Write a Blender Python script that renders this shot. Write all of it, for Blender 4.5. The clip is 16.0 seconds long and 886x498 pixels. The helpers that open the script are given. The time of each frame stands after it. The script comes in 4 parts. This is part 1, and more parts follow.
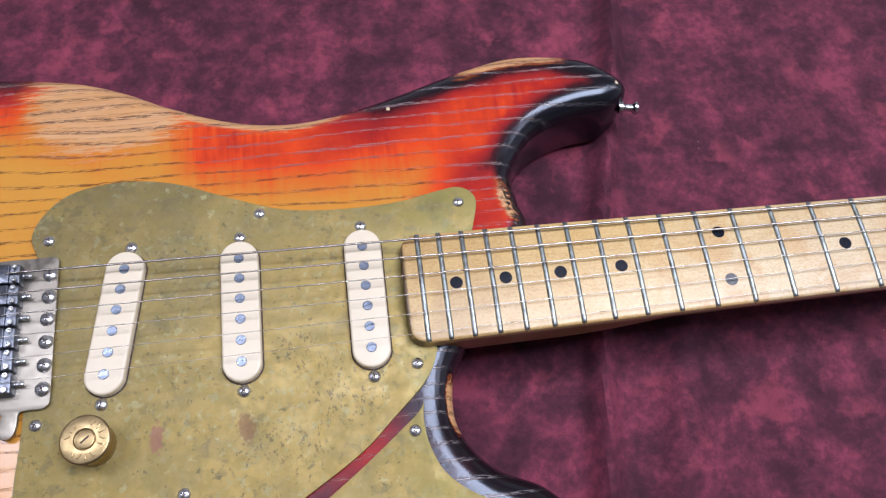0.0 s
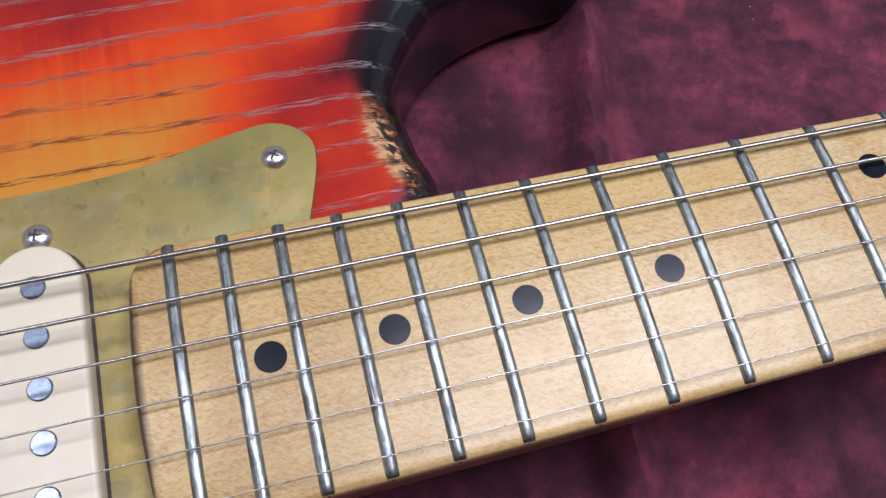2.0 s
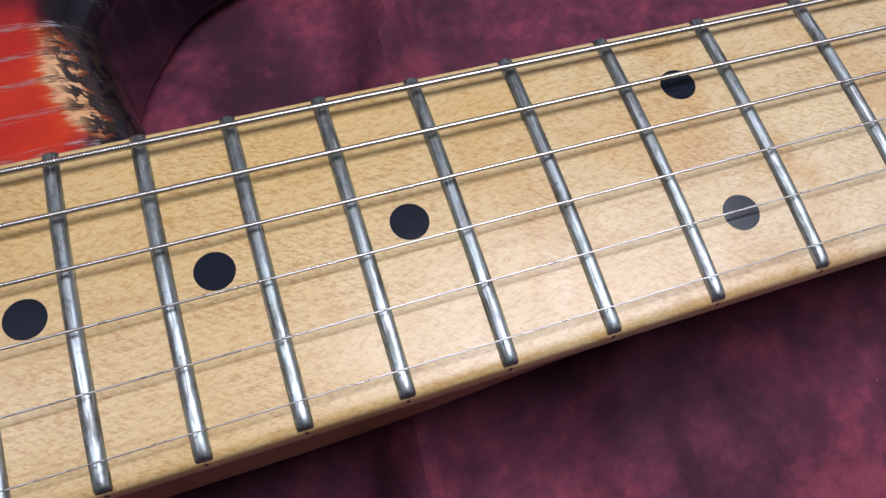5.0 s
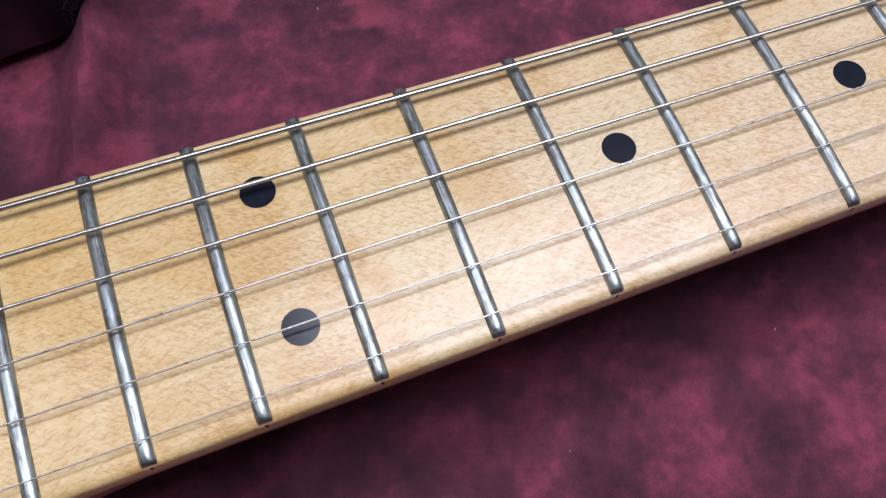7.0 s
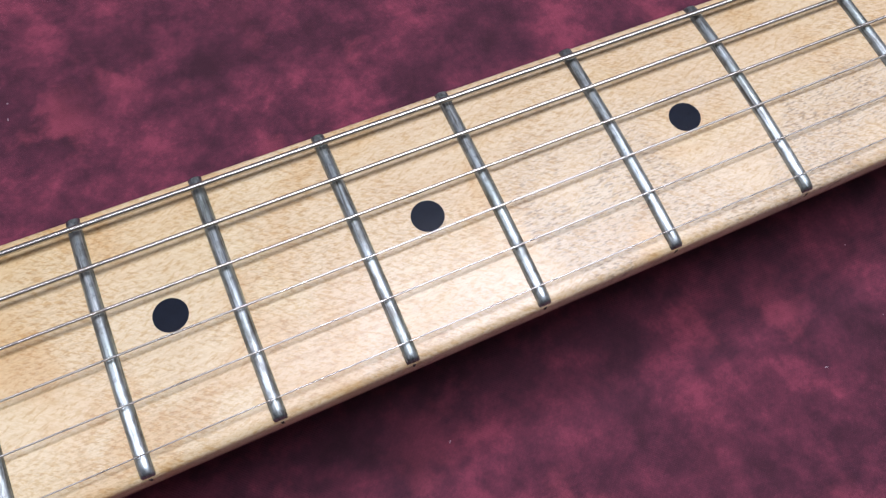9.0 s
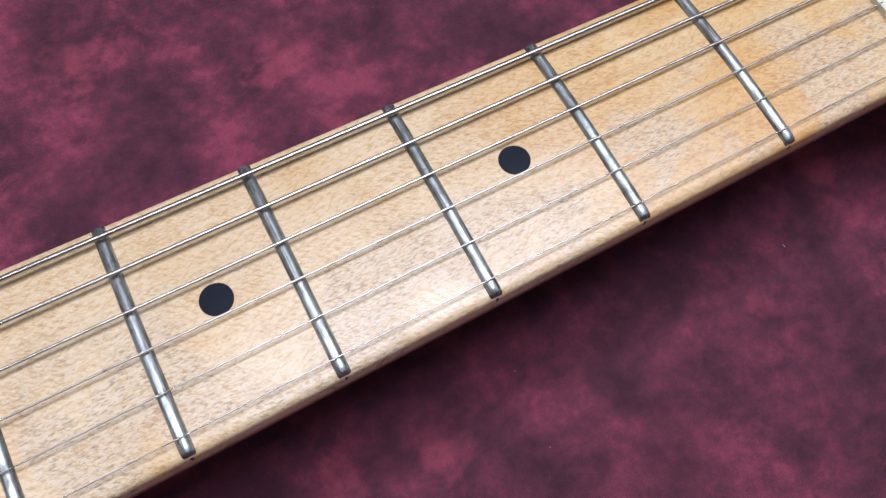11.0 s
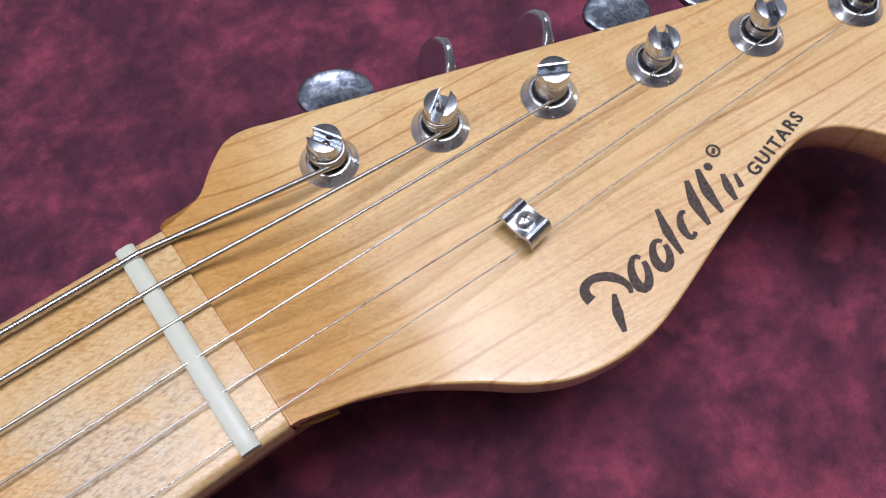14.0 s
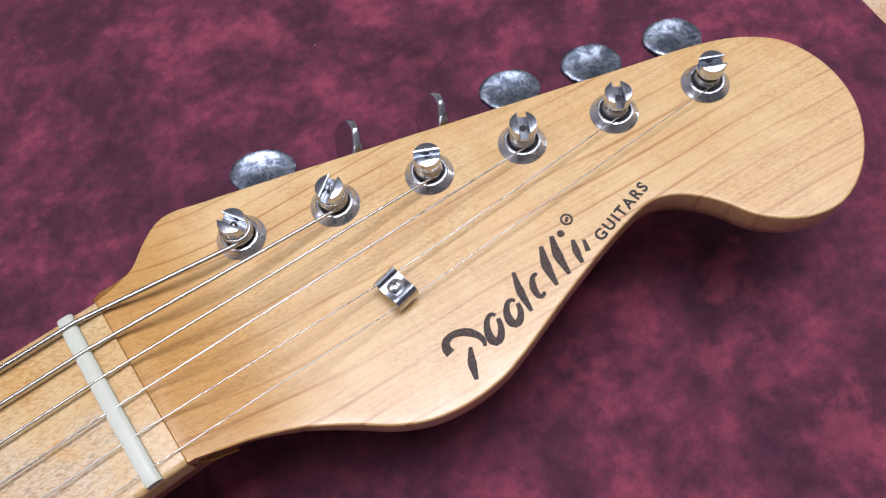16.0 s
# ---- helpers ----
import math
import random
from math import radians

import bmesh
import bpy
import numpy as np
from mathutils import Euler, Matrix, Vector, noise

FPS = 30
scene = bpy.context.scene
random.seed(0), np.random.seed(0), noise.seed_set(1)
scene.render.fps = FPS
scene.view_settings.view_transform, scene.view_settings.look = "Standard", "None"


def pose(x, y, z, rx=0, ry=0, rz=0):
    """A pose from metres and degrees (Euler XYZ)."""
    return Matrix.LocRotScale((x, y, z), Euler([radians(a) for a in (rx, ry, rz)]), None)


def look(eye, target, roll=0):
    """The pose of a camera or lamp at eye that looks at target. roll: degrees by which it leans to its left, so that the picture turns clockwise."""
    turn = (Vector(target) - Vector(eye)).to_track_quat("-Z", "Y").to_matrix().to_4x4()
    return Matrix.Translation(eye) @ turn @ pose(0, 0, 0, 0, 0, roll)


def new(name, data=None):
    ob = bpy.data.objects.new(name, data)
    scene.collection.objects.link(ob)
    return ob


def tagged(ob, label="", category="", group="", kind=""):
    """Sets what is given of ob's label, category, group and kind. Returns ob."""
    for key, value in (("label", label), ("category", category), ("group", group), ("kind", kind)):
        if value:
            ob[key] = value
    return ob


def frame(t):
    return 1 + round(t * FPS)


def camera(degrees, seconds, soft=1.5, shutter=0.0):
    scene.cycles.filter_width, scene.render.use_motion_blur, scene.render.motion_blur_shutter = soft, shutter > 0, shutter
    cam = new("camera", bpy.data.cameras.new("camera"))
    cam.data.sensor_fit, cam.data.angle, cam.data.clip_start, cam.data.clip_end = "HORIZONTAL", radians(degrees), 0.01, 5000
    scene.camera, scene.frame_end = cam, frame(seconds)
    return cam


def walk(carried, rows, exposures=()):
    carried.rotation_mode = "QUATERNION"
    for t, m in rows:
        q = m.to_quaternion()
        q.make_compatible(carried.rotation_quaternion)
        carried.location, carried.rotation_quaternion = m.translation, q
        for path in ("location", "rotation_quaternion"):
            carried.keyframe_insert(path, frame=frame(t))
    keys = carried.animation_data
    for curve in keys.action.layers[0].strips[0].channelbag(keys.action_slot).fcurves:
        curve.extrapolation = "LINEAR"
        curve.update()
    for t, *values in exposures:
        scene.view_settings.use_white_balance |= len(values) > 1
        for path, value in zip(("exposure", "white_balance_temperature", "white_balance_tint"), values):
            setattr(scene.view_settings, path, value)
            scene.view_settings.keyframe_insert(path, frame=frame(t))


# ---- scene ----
cam = camera(56.54, 16.0, soft=1.3)
PATH = [
    (0, (-0.48893, -0.14321, 0.42724), (-0.46303, -0.02383, 0.15324), 5.58),
    (0.5, (-0.45267, -0.10143, 0.35860), (-0.42723, 0.01957, 0.08526), 3.61),
    (1, (-0.42688, -0.06465, 0.29478), (-0.40162, 0.05379, 0.02031), 1.96),
    (1.5, (-0.42593, -0.04667, 0.24301), (-0.39268, 0.06650, -0.03283), 4.37),
    (2, (-0.43630, -0.04639, 0.21146), (-0.39292, 0.06209, -0.06485), 8.37),
    (2.5, (-0.44213, -0.05001, 0.18098), (-0.38676, 0.05347, -0.09511), 13.80),
    (3, (-0.44216, -0.04982, 0.16678), (-0.37853, 0.05421, -0.10731), 16.44),
    (5.5, (-0.37057, -0.05179, 0.17655), (-0.31481, 0.05415, -0.09853), 10.29),
    (6, (-0.35389, -0.05254, 0.17887), (-0.29925, 0.05196, -0.09698), 9.30),
    (6.5, (-0.33050, -0.05420, 0.18172), (-0.28014, 0.04986, -0.09511), 6.81),
    (7, (-0.31138, -0.05684, 0.18466), (-0.26084, 0.04868, -0.09159), 5.61),
    (7.5, (-0.28714, -0.05849, 0.18833), (-0.23839, 0.04462, -0.08914), 4.50),
    (8, (-0.26761, -0.05787, 0.19071), (-0.21882, 0.04454, -0.08701), 3.87),
    (10.5, (-0.16094, -0.05547, 0.19898), (-0.10622, 0.03827, -0.08070), 3.97),
    (11, (-0.13630, -0.05963, 0.19661), (-0.07964, 0.03874, -0.08108), 2.31),
    (11.5, (-0.10611, -0.05338, 0.20097), (-0.05563, 0.03929, -0.07985), -0.16),
    (12, (-0.07759, -0.04907, 0.19491), (-0.02620, 0.04459, -0.08543), -1.29),
    (12.5, (-0.05068, -0.04832, 0.19221), (0.00607, 0.04523, -0.08713), -0.55),
    (13, (-0.02964, -0.05693, 0.19092), (0.03895, 0.04602, -0.08239), -0.12),
    (13.5, (-0.01243, -0.05690, 0.18792), (0.05995, 0.04470, -0.08492), 0.24),
    (14, (0.00876, -0.05762, 0.18384), (0.08470, 0.04247, -0.08858), 0.99),
    (14.5, (0.02022, -0.06116, 0.18748), (0.09424, 0.03879, -0.08553), -0.29),
    (15, (0.02984, -0.06747, 0.19516), (0.09857, 0.03683, -0.07760), -3.57),
    (15.5, (0.03242, -0.07924, 0.20810), (0.09743, 0.03116, -0.06316), -6.57),
    (16, (0.03759, -0.08086, 0.21356), (0.09888, 0.03364, -0.05686), -8.48),
]
walk(cam, [(t, look(eye, target, roll)) for t, eye, target, roll in PATH],
     exposures=[(0.0, 0.0), (1.0, -0.08), (2.5, -0.28), (5.5, -0.26), (7.5, -0.12), (11.0, -0.10), (13.0, -0.18), (14.0, -0.22), (16.0, -0.12)])

# ---- light ----
world = bpy.data.worlds.new("room_air")
scene.world = world
world.use_nodes = True
world.node_tree.nodes["Background"].inputs[0].default_value = (0.9, 0.93, 1.0, 1)
world.node_tree.nodes["Background"].inputs[1].default_value = 0.05


def area_lamp(name, eye, target, sx, sy, watts, colour):
    data = bpy.data.lights.new(name, "AREA")
    data.shape, data.size, data.size_y, data.energy, data.color = "RECTANGLE", sx, sy, watts, colour
    ob = new(name, data)
    ob.matrix_world = look(eye, target)
    return ob


area_lamp("ceiling_light", (0.14, 0.06, 1.72), (0.14, 0.06, 0), 0.95, 0.78, 33.5, (0.92, 0.94, 1.12))
area_lamp("ceiling_light", (-1.35, 0.33, 1.72), (-1.35, 0.33, 0), 1.3, 0.26, 13, (0.92, 0.94, 1.12))
area_lamp("ceiling_light", (1.30, 0.06, 1.72), (1.30, 0.06, 0), 1.1, 0.60, 8, (0.92, 0.94, 1.12))


# ---- materials ----
class Mat:
    """A small writer of node materials."""

    def __init__(self, name):
        self.m = bpy.data.materials.new(name)
        self.m.use_nodes = True
        self.t = self.m.node_tree
        self.bsdf = self.t.nodes["Principled BSDF"]
        self.co = self.t.nodes.new("ShaderNodeTexCoord").outputs["Object"]

    def put(self, socket, v):
        if isinstance(v, bpy.types.NodeSocket):
            self.t.links.new(v, socket)
        elif isinstance(v, (tuple, list)) and len(v) == 3 and socket.type == "RGBA":
            socket.default_value = (*v, 1)
        else:
            socket.default_value = v

    def set(self, **kw):
        for k, v in kw.items():
            self.put(self.bsdf.inputs[k.replace("_", " ")], v)
        return self

    def scaled(self, sx, sy, sz, turn=0.0, src=None):
        n = self.t.nodes.new("ShaderNodeMapping")
        self.put(n.inputs[0], src or self.co)
        n.inputs["Scale"].default_value, n.inputs["Rotation"].default_value = (sx, sy, sz), (0, 0, turn)
        return n.outputs[0]

    def turned(self, angle, sx, sy, sz):
        """Coordinates turned in the plane first, then stretched."""
        return self.scaled(sx, sy, sz, 0.0, self.scaled(1, 1, 1, angle))

    def noise(self, scale=1.0, detail=3.0, vec=None, rough=0.5, distort=0.0, colour=False):
        n = self.t.nodes.new("ShaderNodeTexNoise")
        self.put(n.inputs["Vector"], vec or self.co)
        n.inputs["Scale"].default_value, n.inputs["Detail"].default_value = scale, detail
        n.inputs["Roughness"].default_value, n.inputs["Distortion"].default_value = rough, distort
        return n.outputs["Color" if colour else "Fac"]

    def math(self, op, a, b=0.0, c=0.0, clamp=False):
        n = self.t.nodes.new("ShaderNodeMath")
        n.operation, n.use_clamp = op, clamp
        for s, v in zip(n.inputs, (a, b, c)):
            self.put(s, v)
        return n.outputs[0]

    def step(self, v, lo, hi, a=0.0, b=1.0):
        n = self.t.nodes.new("ShaderNodeMapRange")
        n.interpolation_type = "SMOOTHSTEP"
        for s, x in zip(n.inputs, (v, lo, hi, a, b)):
            self.put(s, x)
        return n.outputs[0]

    def mix(self, f, a, b, mode="MIX"):
        n = self.t.nodes.new("ShaderNodeMix")
        n.data_type, n.blend_type = "RGBA", mode
        for k, v in (("Factor_Float", f), ("A_Color", a), ("B_Color", b)):
            self.put(next(s for s in n.inputs if s.identifier == k), v)
        return next(s for s in n.outputs if s.identifier == "Result_Color")

    def ramp(self, f, stops):
        n = self.t.nodes.new("ShaderNodeValToRGB")
        self.put(n.inputs[0], f)
        e = n.color_ramp.elements
        while len(e) < len(stops):
            e.new(0.5)
        for el, (p, c) in zip(e, stops):
            el.position, el.color = p, (*c, 1)
        return n.outputs[0]

    def attr(self, name):
        n = self.t.nodes.new("ShaderNodeAttribute")
        n.attribute_name = name
        return n.outputs["Fac"]

    def axis(self, k, src=None):
        n = self.t.nodes.new("ShaderNodeSeparateXYZ")
        self.put(n.inputs[0], src or self.co)
        return n.outputs[k]

    def bump(self, h, strength=0.3, dist=0.0002):
        n = self.t.nodes.new("ShaderNodeBump")
        n.inputs["Strength"].default_value, n.inputs["Distance"].default_value = strength, dist
        self.put(n.inputs["Height"], h)
        self.put(self.bsdf.inputs["Normal"], n.outputs[0])
        return self


def body_finish():
    m = Mat("worn_sunburst_ash")
    edge, wear = m.attr("burst"), m.attr("wear")
    x, y = m.axis(0), m.axis(1)
    # long ash grain lines and their short open pores
    wob = m.noise(1, 2, m.scaled(7, 22, 10))
    line = m.math("SINE", m.math("ADD", m.math("MULTIPLY", y, 800.0), m.math("MULTIPLY", wob, 13.0)))
    pore = m.noise(1, 3, m.scaled(190, 2900, 900), 0.6)
    soft = m.noise(1, 3, m.scaled(25, 420, 200), 0.6)
    patchy = m.step(m.noise(1, 3, m.scaled(9, 60, 30)), 0.24, 0.44)
    grain = m.math("MULTIPLY", m.math("MULTIPLY", m.step(line, 0.70, 0.95), m.step(pore, 0.47, 0.57)), m.math("MULTIPLY", patchy, m.step(m.attr("face"), 0, 1, 0.12, 1.0)))
    curl = m.math("MULTIPLY", m.math("SUBTRACT", m.noise(1, 2, m.scaled(330, 24, 20)), 0.5), m.step(m.noise(1, 1, m.scaled(22, 22, 9)), 0.38, 0.6))
    fine = m.step(m.noise(1, 4, m.scaled(60, 2300, 900), 0.6), 0.56, 0.74)
    tone = m.math("ADD", edge, m.math("MULTIPLY", m.math("SUBTRACT", m.noise(60, 5, rough=0.6), 0.5), 0.22))
    tone = m.math("ADD", tone, m.math("MULTIPLY", m.math("MULTIPLY", curl, 0.26), m.step(edge, 0.25, 0.45)))
    paint = m.ramp(tone, [(0.0, (0.006, 0.006, 0.009)), (0.10, (0.012, 0.007, 0.009)), (0.19, (0.050, 0.008, 0.011)), (0.27, (0.24, 0.016, 0.017)), (0.37, (0.40, 0.022, 0.014)),
                          (0.50, (0.68, 0.062, 0.012)), (0.66, (0.62, 0.15, 0.022)), (0.82, (0.60, 0.24, 0.035)), (1.0, (0.60, 0.28, 0.045))])
    dark = m.step(edge, 0.62, 0.40)
    paint = m.mix(m.math("MULTIPLY", grain, 0.82), paint, m.mix(m.step(edge, 0.24, 0.12), m.mix(dark, (0.10, 0.032, 0.012), (0.34, 0.16, 0.14)), (0.30, 0.26, 0.26)))
    paint = m.mix(m.math("MULTIPLY", fine, 0.10), paint, (0.10, 0.03, 0.01))
    bare = m.mix(soft, (0.47, 0.225, 0.085), (0.76, 0.46, 0.235))
    bare = m.mix(m.step(m.noise(1, 4, m.scaled(30, 90, 60), 0.6), 0.40, 0.66, 0.0, 0.55), bare, (0.60, 0.30, 0.10))
    line_b = m.math("SINE", m.math("ADD", m.math("MULTIPLY", y, 1720.0), m.math("MULTIPLY", wob, 24.0)))
    deep = m.math("MULTIPLY", m.math("MAXIMUM", m.step(line, 0.25, 0.92), m.math("MULTIPLY", m.step(line_b, 0.55, 0.95), 0.4)), m.step(pore, 0.45, 0.55))
    bare = m.mix(m.math("MULTIPLY", fine, 0.45), bare, (0.30, 0.13, 0.05))
    bare = m.mix(m.math("MULTIPLY", deep, 0.9), bare, (0.075, 0.030, 0.018))
    ragged = m.math("ADD", wear, m.math("MULTIPLY", m.math("SUBTRACT", m.math("ADD", m.math("MULTIPLY", m.noise(1, 5, m.scaled(20, 210, 150), 0.65), 0.55), m.math("MULTIPLY", m.noise(1, 4, m.scaled(120, 900, 500), 0.65), 0.45)), 0.5), m.step(wear, 0.02, 0.4, 0.0, 1.5)))
    bare_f = m.step(ragged, 0.40, 0.68)
    halo = m.math("MULTIPLY", m.step(ragged, 0.22, 0.50), 0.6)
    col = m.mix(halo, paint, m.mix(0.5, paint, (0.66, 0.13, 0.02)))
    col = m.mix(bare_f, col, bare)
    # small chips knocked through the black lacquer on the horn
    rag = m.math("MULTIPLY", m.math("SUBTRACT", m.noise(900, 3), 0.3), 0.0028)
    for cx, cy, cr in ((-0.4725, 0.1095, 0.0006), (-0.3490, 0.1290, 0.0004), (-0.3455, 0.1262, 0.0003), (-0.3425, 0.1150, 0.0006)):
        away = m.math("SQRT", m.math("ADD", m.math("POWER", m.math("SUBTRACT", x, cx), 2.0), m.math("POWER", m.math("SUBTRACT", y, cy), 2.0)))
        col = m.mix(m.step(m.math("ADD", away, rag), cr + 0.0012, cr + 0.0007), col, (0.66, 0.52, 0.36))
    pit = m.math("MULTIPLY", m.step(m.attr("pits"), 0.3, 0.7), m.step(m.noise(1, 3, m.turned(0.7, 420, 850, 700)), 0.47, 0.52))
    col = m.mix(pit, col, (0.03, 0.018, 0.012))
    m.set(Base_Color=col, Roughness=m.math("ADD", m.math("MULTIPLY", bare_f, 0.27), m.math("ADD", 0.14, m.math("MULTIPLY", m.noise(220, 4), 0.09))),
          Coat_Weight=m.step(bare_f, 0.0, 1.0, 0.42, 0.0), Coat_Roughness=0.15, Specular_Tint=(0.62, 0.78, 1.0), Specular_IOR_Level=0.40)
    h = m.math("SUBTRACT", m.math("MULTIPLY", m.noise(120, 3), 0.5), m.math("ADD", grain, m.math("MULTIPLY", pit, 1.0)))
    return m.bump(m.math("SUBTRACT", h, m.math("MULTIPLY", bare_f, 0.5)), 0.55, 0.0003).m


def maple(name, warm, dirt=False, grain_turn=0.0, lines=0.22, coat=0.06, nut_end=False, patch=1.0, fleck=1.0, relief=0.34):
    m = Mat(name)

    def tint(r, g, b):
        return (warm[0] * r, warm[1] * g, warm[2] * b)

    ray = m.noise(1, 4, m.turned(grain_turn + 0.55, 620, 1900, 1200), 0.62)
    ray_b = m.noise(1, 4, m.turned(grain_turn - 0.40, 560, 1700, 1200), 0.62)
    tick_grain = m.noise(1, 3, m.turned(grain_turn + 0.06, 760, 2700, 1500), 0.72)
    fibre = m.noise(1, 4, m.turned(grain_turn, 45, 1500, 700), 0.62)
    flame = m.noise(1, 2, m.scaled(70, 20, 20))
    wob = m.noise(1, 3, m.scaled(7, 22, 10))
    across = m.axis(1, m.turned(grain_turn, 1, 1, 1))
    ring = m.math("SINE", m.math("ADD", m.math("MULTIPLY", across, 1150.0), m.math("MULTIPLY", wob, 15.0)))
    # honey-coloured patches where the lacquer has yellowed, pale ones where it is thin
    base = m.mix(m.step(flame, 0.40, 0.65, 0, 0.40), warm, tint(1.14, 1.20, 1.32))
    base = m.mix(m.step(m.noise(46, 5, rough=0.58, distort=0.7), 0.45, 0.58, 0, 0.75 * patch), base, tint(0.88, 0.69, 0.47))
    base = m.mix(m.step(m.noise(14, 3), 0.42, 0.64, 0, 0.32), base, tint(0.94, 0.80, 0.62))
    base = m.mix(m.step(m.noise(33, 4, distort=0.5), 0.52, 0.68, 0, 0.55 * patch), base, tint(1.10, 1.20, 1.42))
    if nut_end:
        # deeper amber in the scoop behind the nut, fading out along the head
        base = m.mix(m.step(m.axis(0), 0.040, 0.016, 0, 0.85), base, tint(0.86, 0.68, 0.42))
    rough = m.step(m.noise(120, 4), 0.3, 0.7, 0.29, 0.40)
    if dirt:
        # finger wear between the lower frets: bare greyish wood with dark open pores
        pale = m.math("MULTIPLY", m.step(m.axis(0), -0.32, -0.18), m.step(m.axis(0), -0.02, -0.09))
        pale = m.math("MULTIPLY", pale, m.step(m.noise(40, 5, rough=0.6, distort=0.5), 0.34, 0.56, 0.30, 0.85))
        base = m.mix(pale, base, (0.66, 0.53, 0.355))
        base = m.mix(m.math("MULTIPLY", m.step(m.axis(0), -0.11, -0.03), m.step(m.noise(50, 4), 0.35, 0.6, 0.40, 0.90)), base, tint(0.95, 0.74, 0.50))
        base = m.mix(m.step(m.axis(0), -0.27, -0.39, 0, 0.80), base, (0.65, 0.46, 0.190))
        low = m.step(m.axis(0), -0.27, -0.18)
        side = m.step(m.axis(1), 0.013, -0.006)
        spot = m.math("MULTIPLY", m.math("MULTIPLY", low, side), m.step(m.noise(34, 4, rough=0.6), 0.49, 0.58))
        tick = m.math("MULTIPLY", spot, m.step(m.noise(1, 4, m.scaled(700, 2400, 500, 0.2), 0.6), 0.53, 0.62))
        base = m.mix(m.math("MULTIPLY", spot, 0.6), base, (0.60, 0.50, 0.36))
        base = m.mix(m.math("MULTIPLY", tick, 0.50), base, (0.15, 0.105, 0.075))
        # brown stain at the end over the pickguard
        base = m.mix(m.math("MULTIPLY", m.step(m.axis(0), -0.385, -0.470), m.step(m.noise(60, 4), 0.3, 0.6, 0.10, 0.55)), base, tint(0.64, 0.52, 0.38))
        rough = m.math("ADD", rough, m.math("MULTIPLY", spot, 0.10))
        # shade of the end face over the pickguard, painted in as a dark brown rim
        base = m.mix(m.math("MULTIPLY", m.attr("rim"), 0.92), base, (0.045, 0.022, 0.012))
    # growth rings, long fibres, short open ticks and fine fleck
    rings_on = m.math("MULTIPLY", m.step(ring, 0.88, 1.0), m.step(m.noise(1, 3, m.scaled(14, 60, 30)), 0.36, 0.62, 0.25 * lines, lines))
    base = m.mix(rings_on, base, (0.72, 0.56, 0.42), "MULTIPLY")
    base = m.mix(m.step(fibre, 0.46, 0.58, 0, 0.28 + 0.22 * lines), base, (0.84, 0.77, 0.68), "MULTIPLY")
    stand = m.step(m.noise(55, 4, rough=0.6, distort=0.6), 0.38, 0.62, 0.25, 1.0)
    base = m.mix(m.math("MULTIPLY", m.step(tick_grain, 0.48, 0.58, 0, 0.50), stand), base, (0.68, 0.60, 0.52), "MULTIPLY")
    # short slanting flecks of the curly figure
    base = m.mix(m.math("MULTIPLY", m.step(ray, 0.50, 0.60), m.step(stand, 0.2, 1.0, 0.40 * fleck, 0.90 * fleck)), base, (0.86, 0.76, 0.62), "MULTIPLY")
    base = m.mix(m.math("MULTIPLY", m.step(ray_b, 0.52, 0.62), m.step(stand, 0.2, 1.0, 0.80 * fleck, 0.30 * fleck)), base, (0.86, 0.77, 0.64), "MULTIPLY")
    base = m.mix(m.step(ray, 0.42, 0.32, 0, 0.5 * fleck), base, (1.10, 1.10, 1.12), "MULTIPLY")
    m.set(Base_Color=base, Roughness=rough, Coat_Weight=coat, Coat_Roughness=0.27, Specular_IOR_Level=0.48)
    return m.bump(m.math("ADD", m.math("SUBTRACT", ray, m.math("MULTIPLY", tick_grain, 0.8)), m.math("MULTIPLY", m.noise(260, 2), 0.8)), relief, 0.0002).m


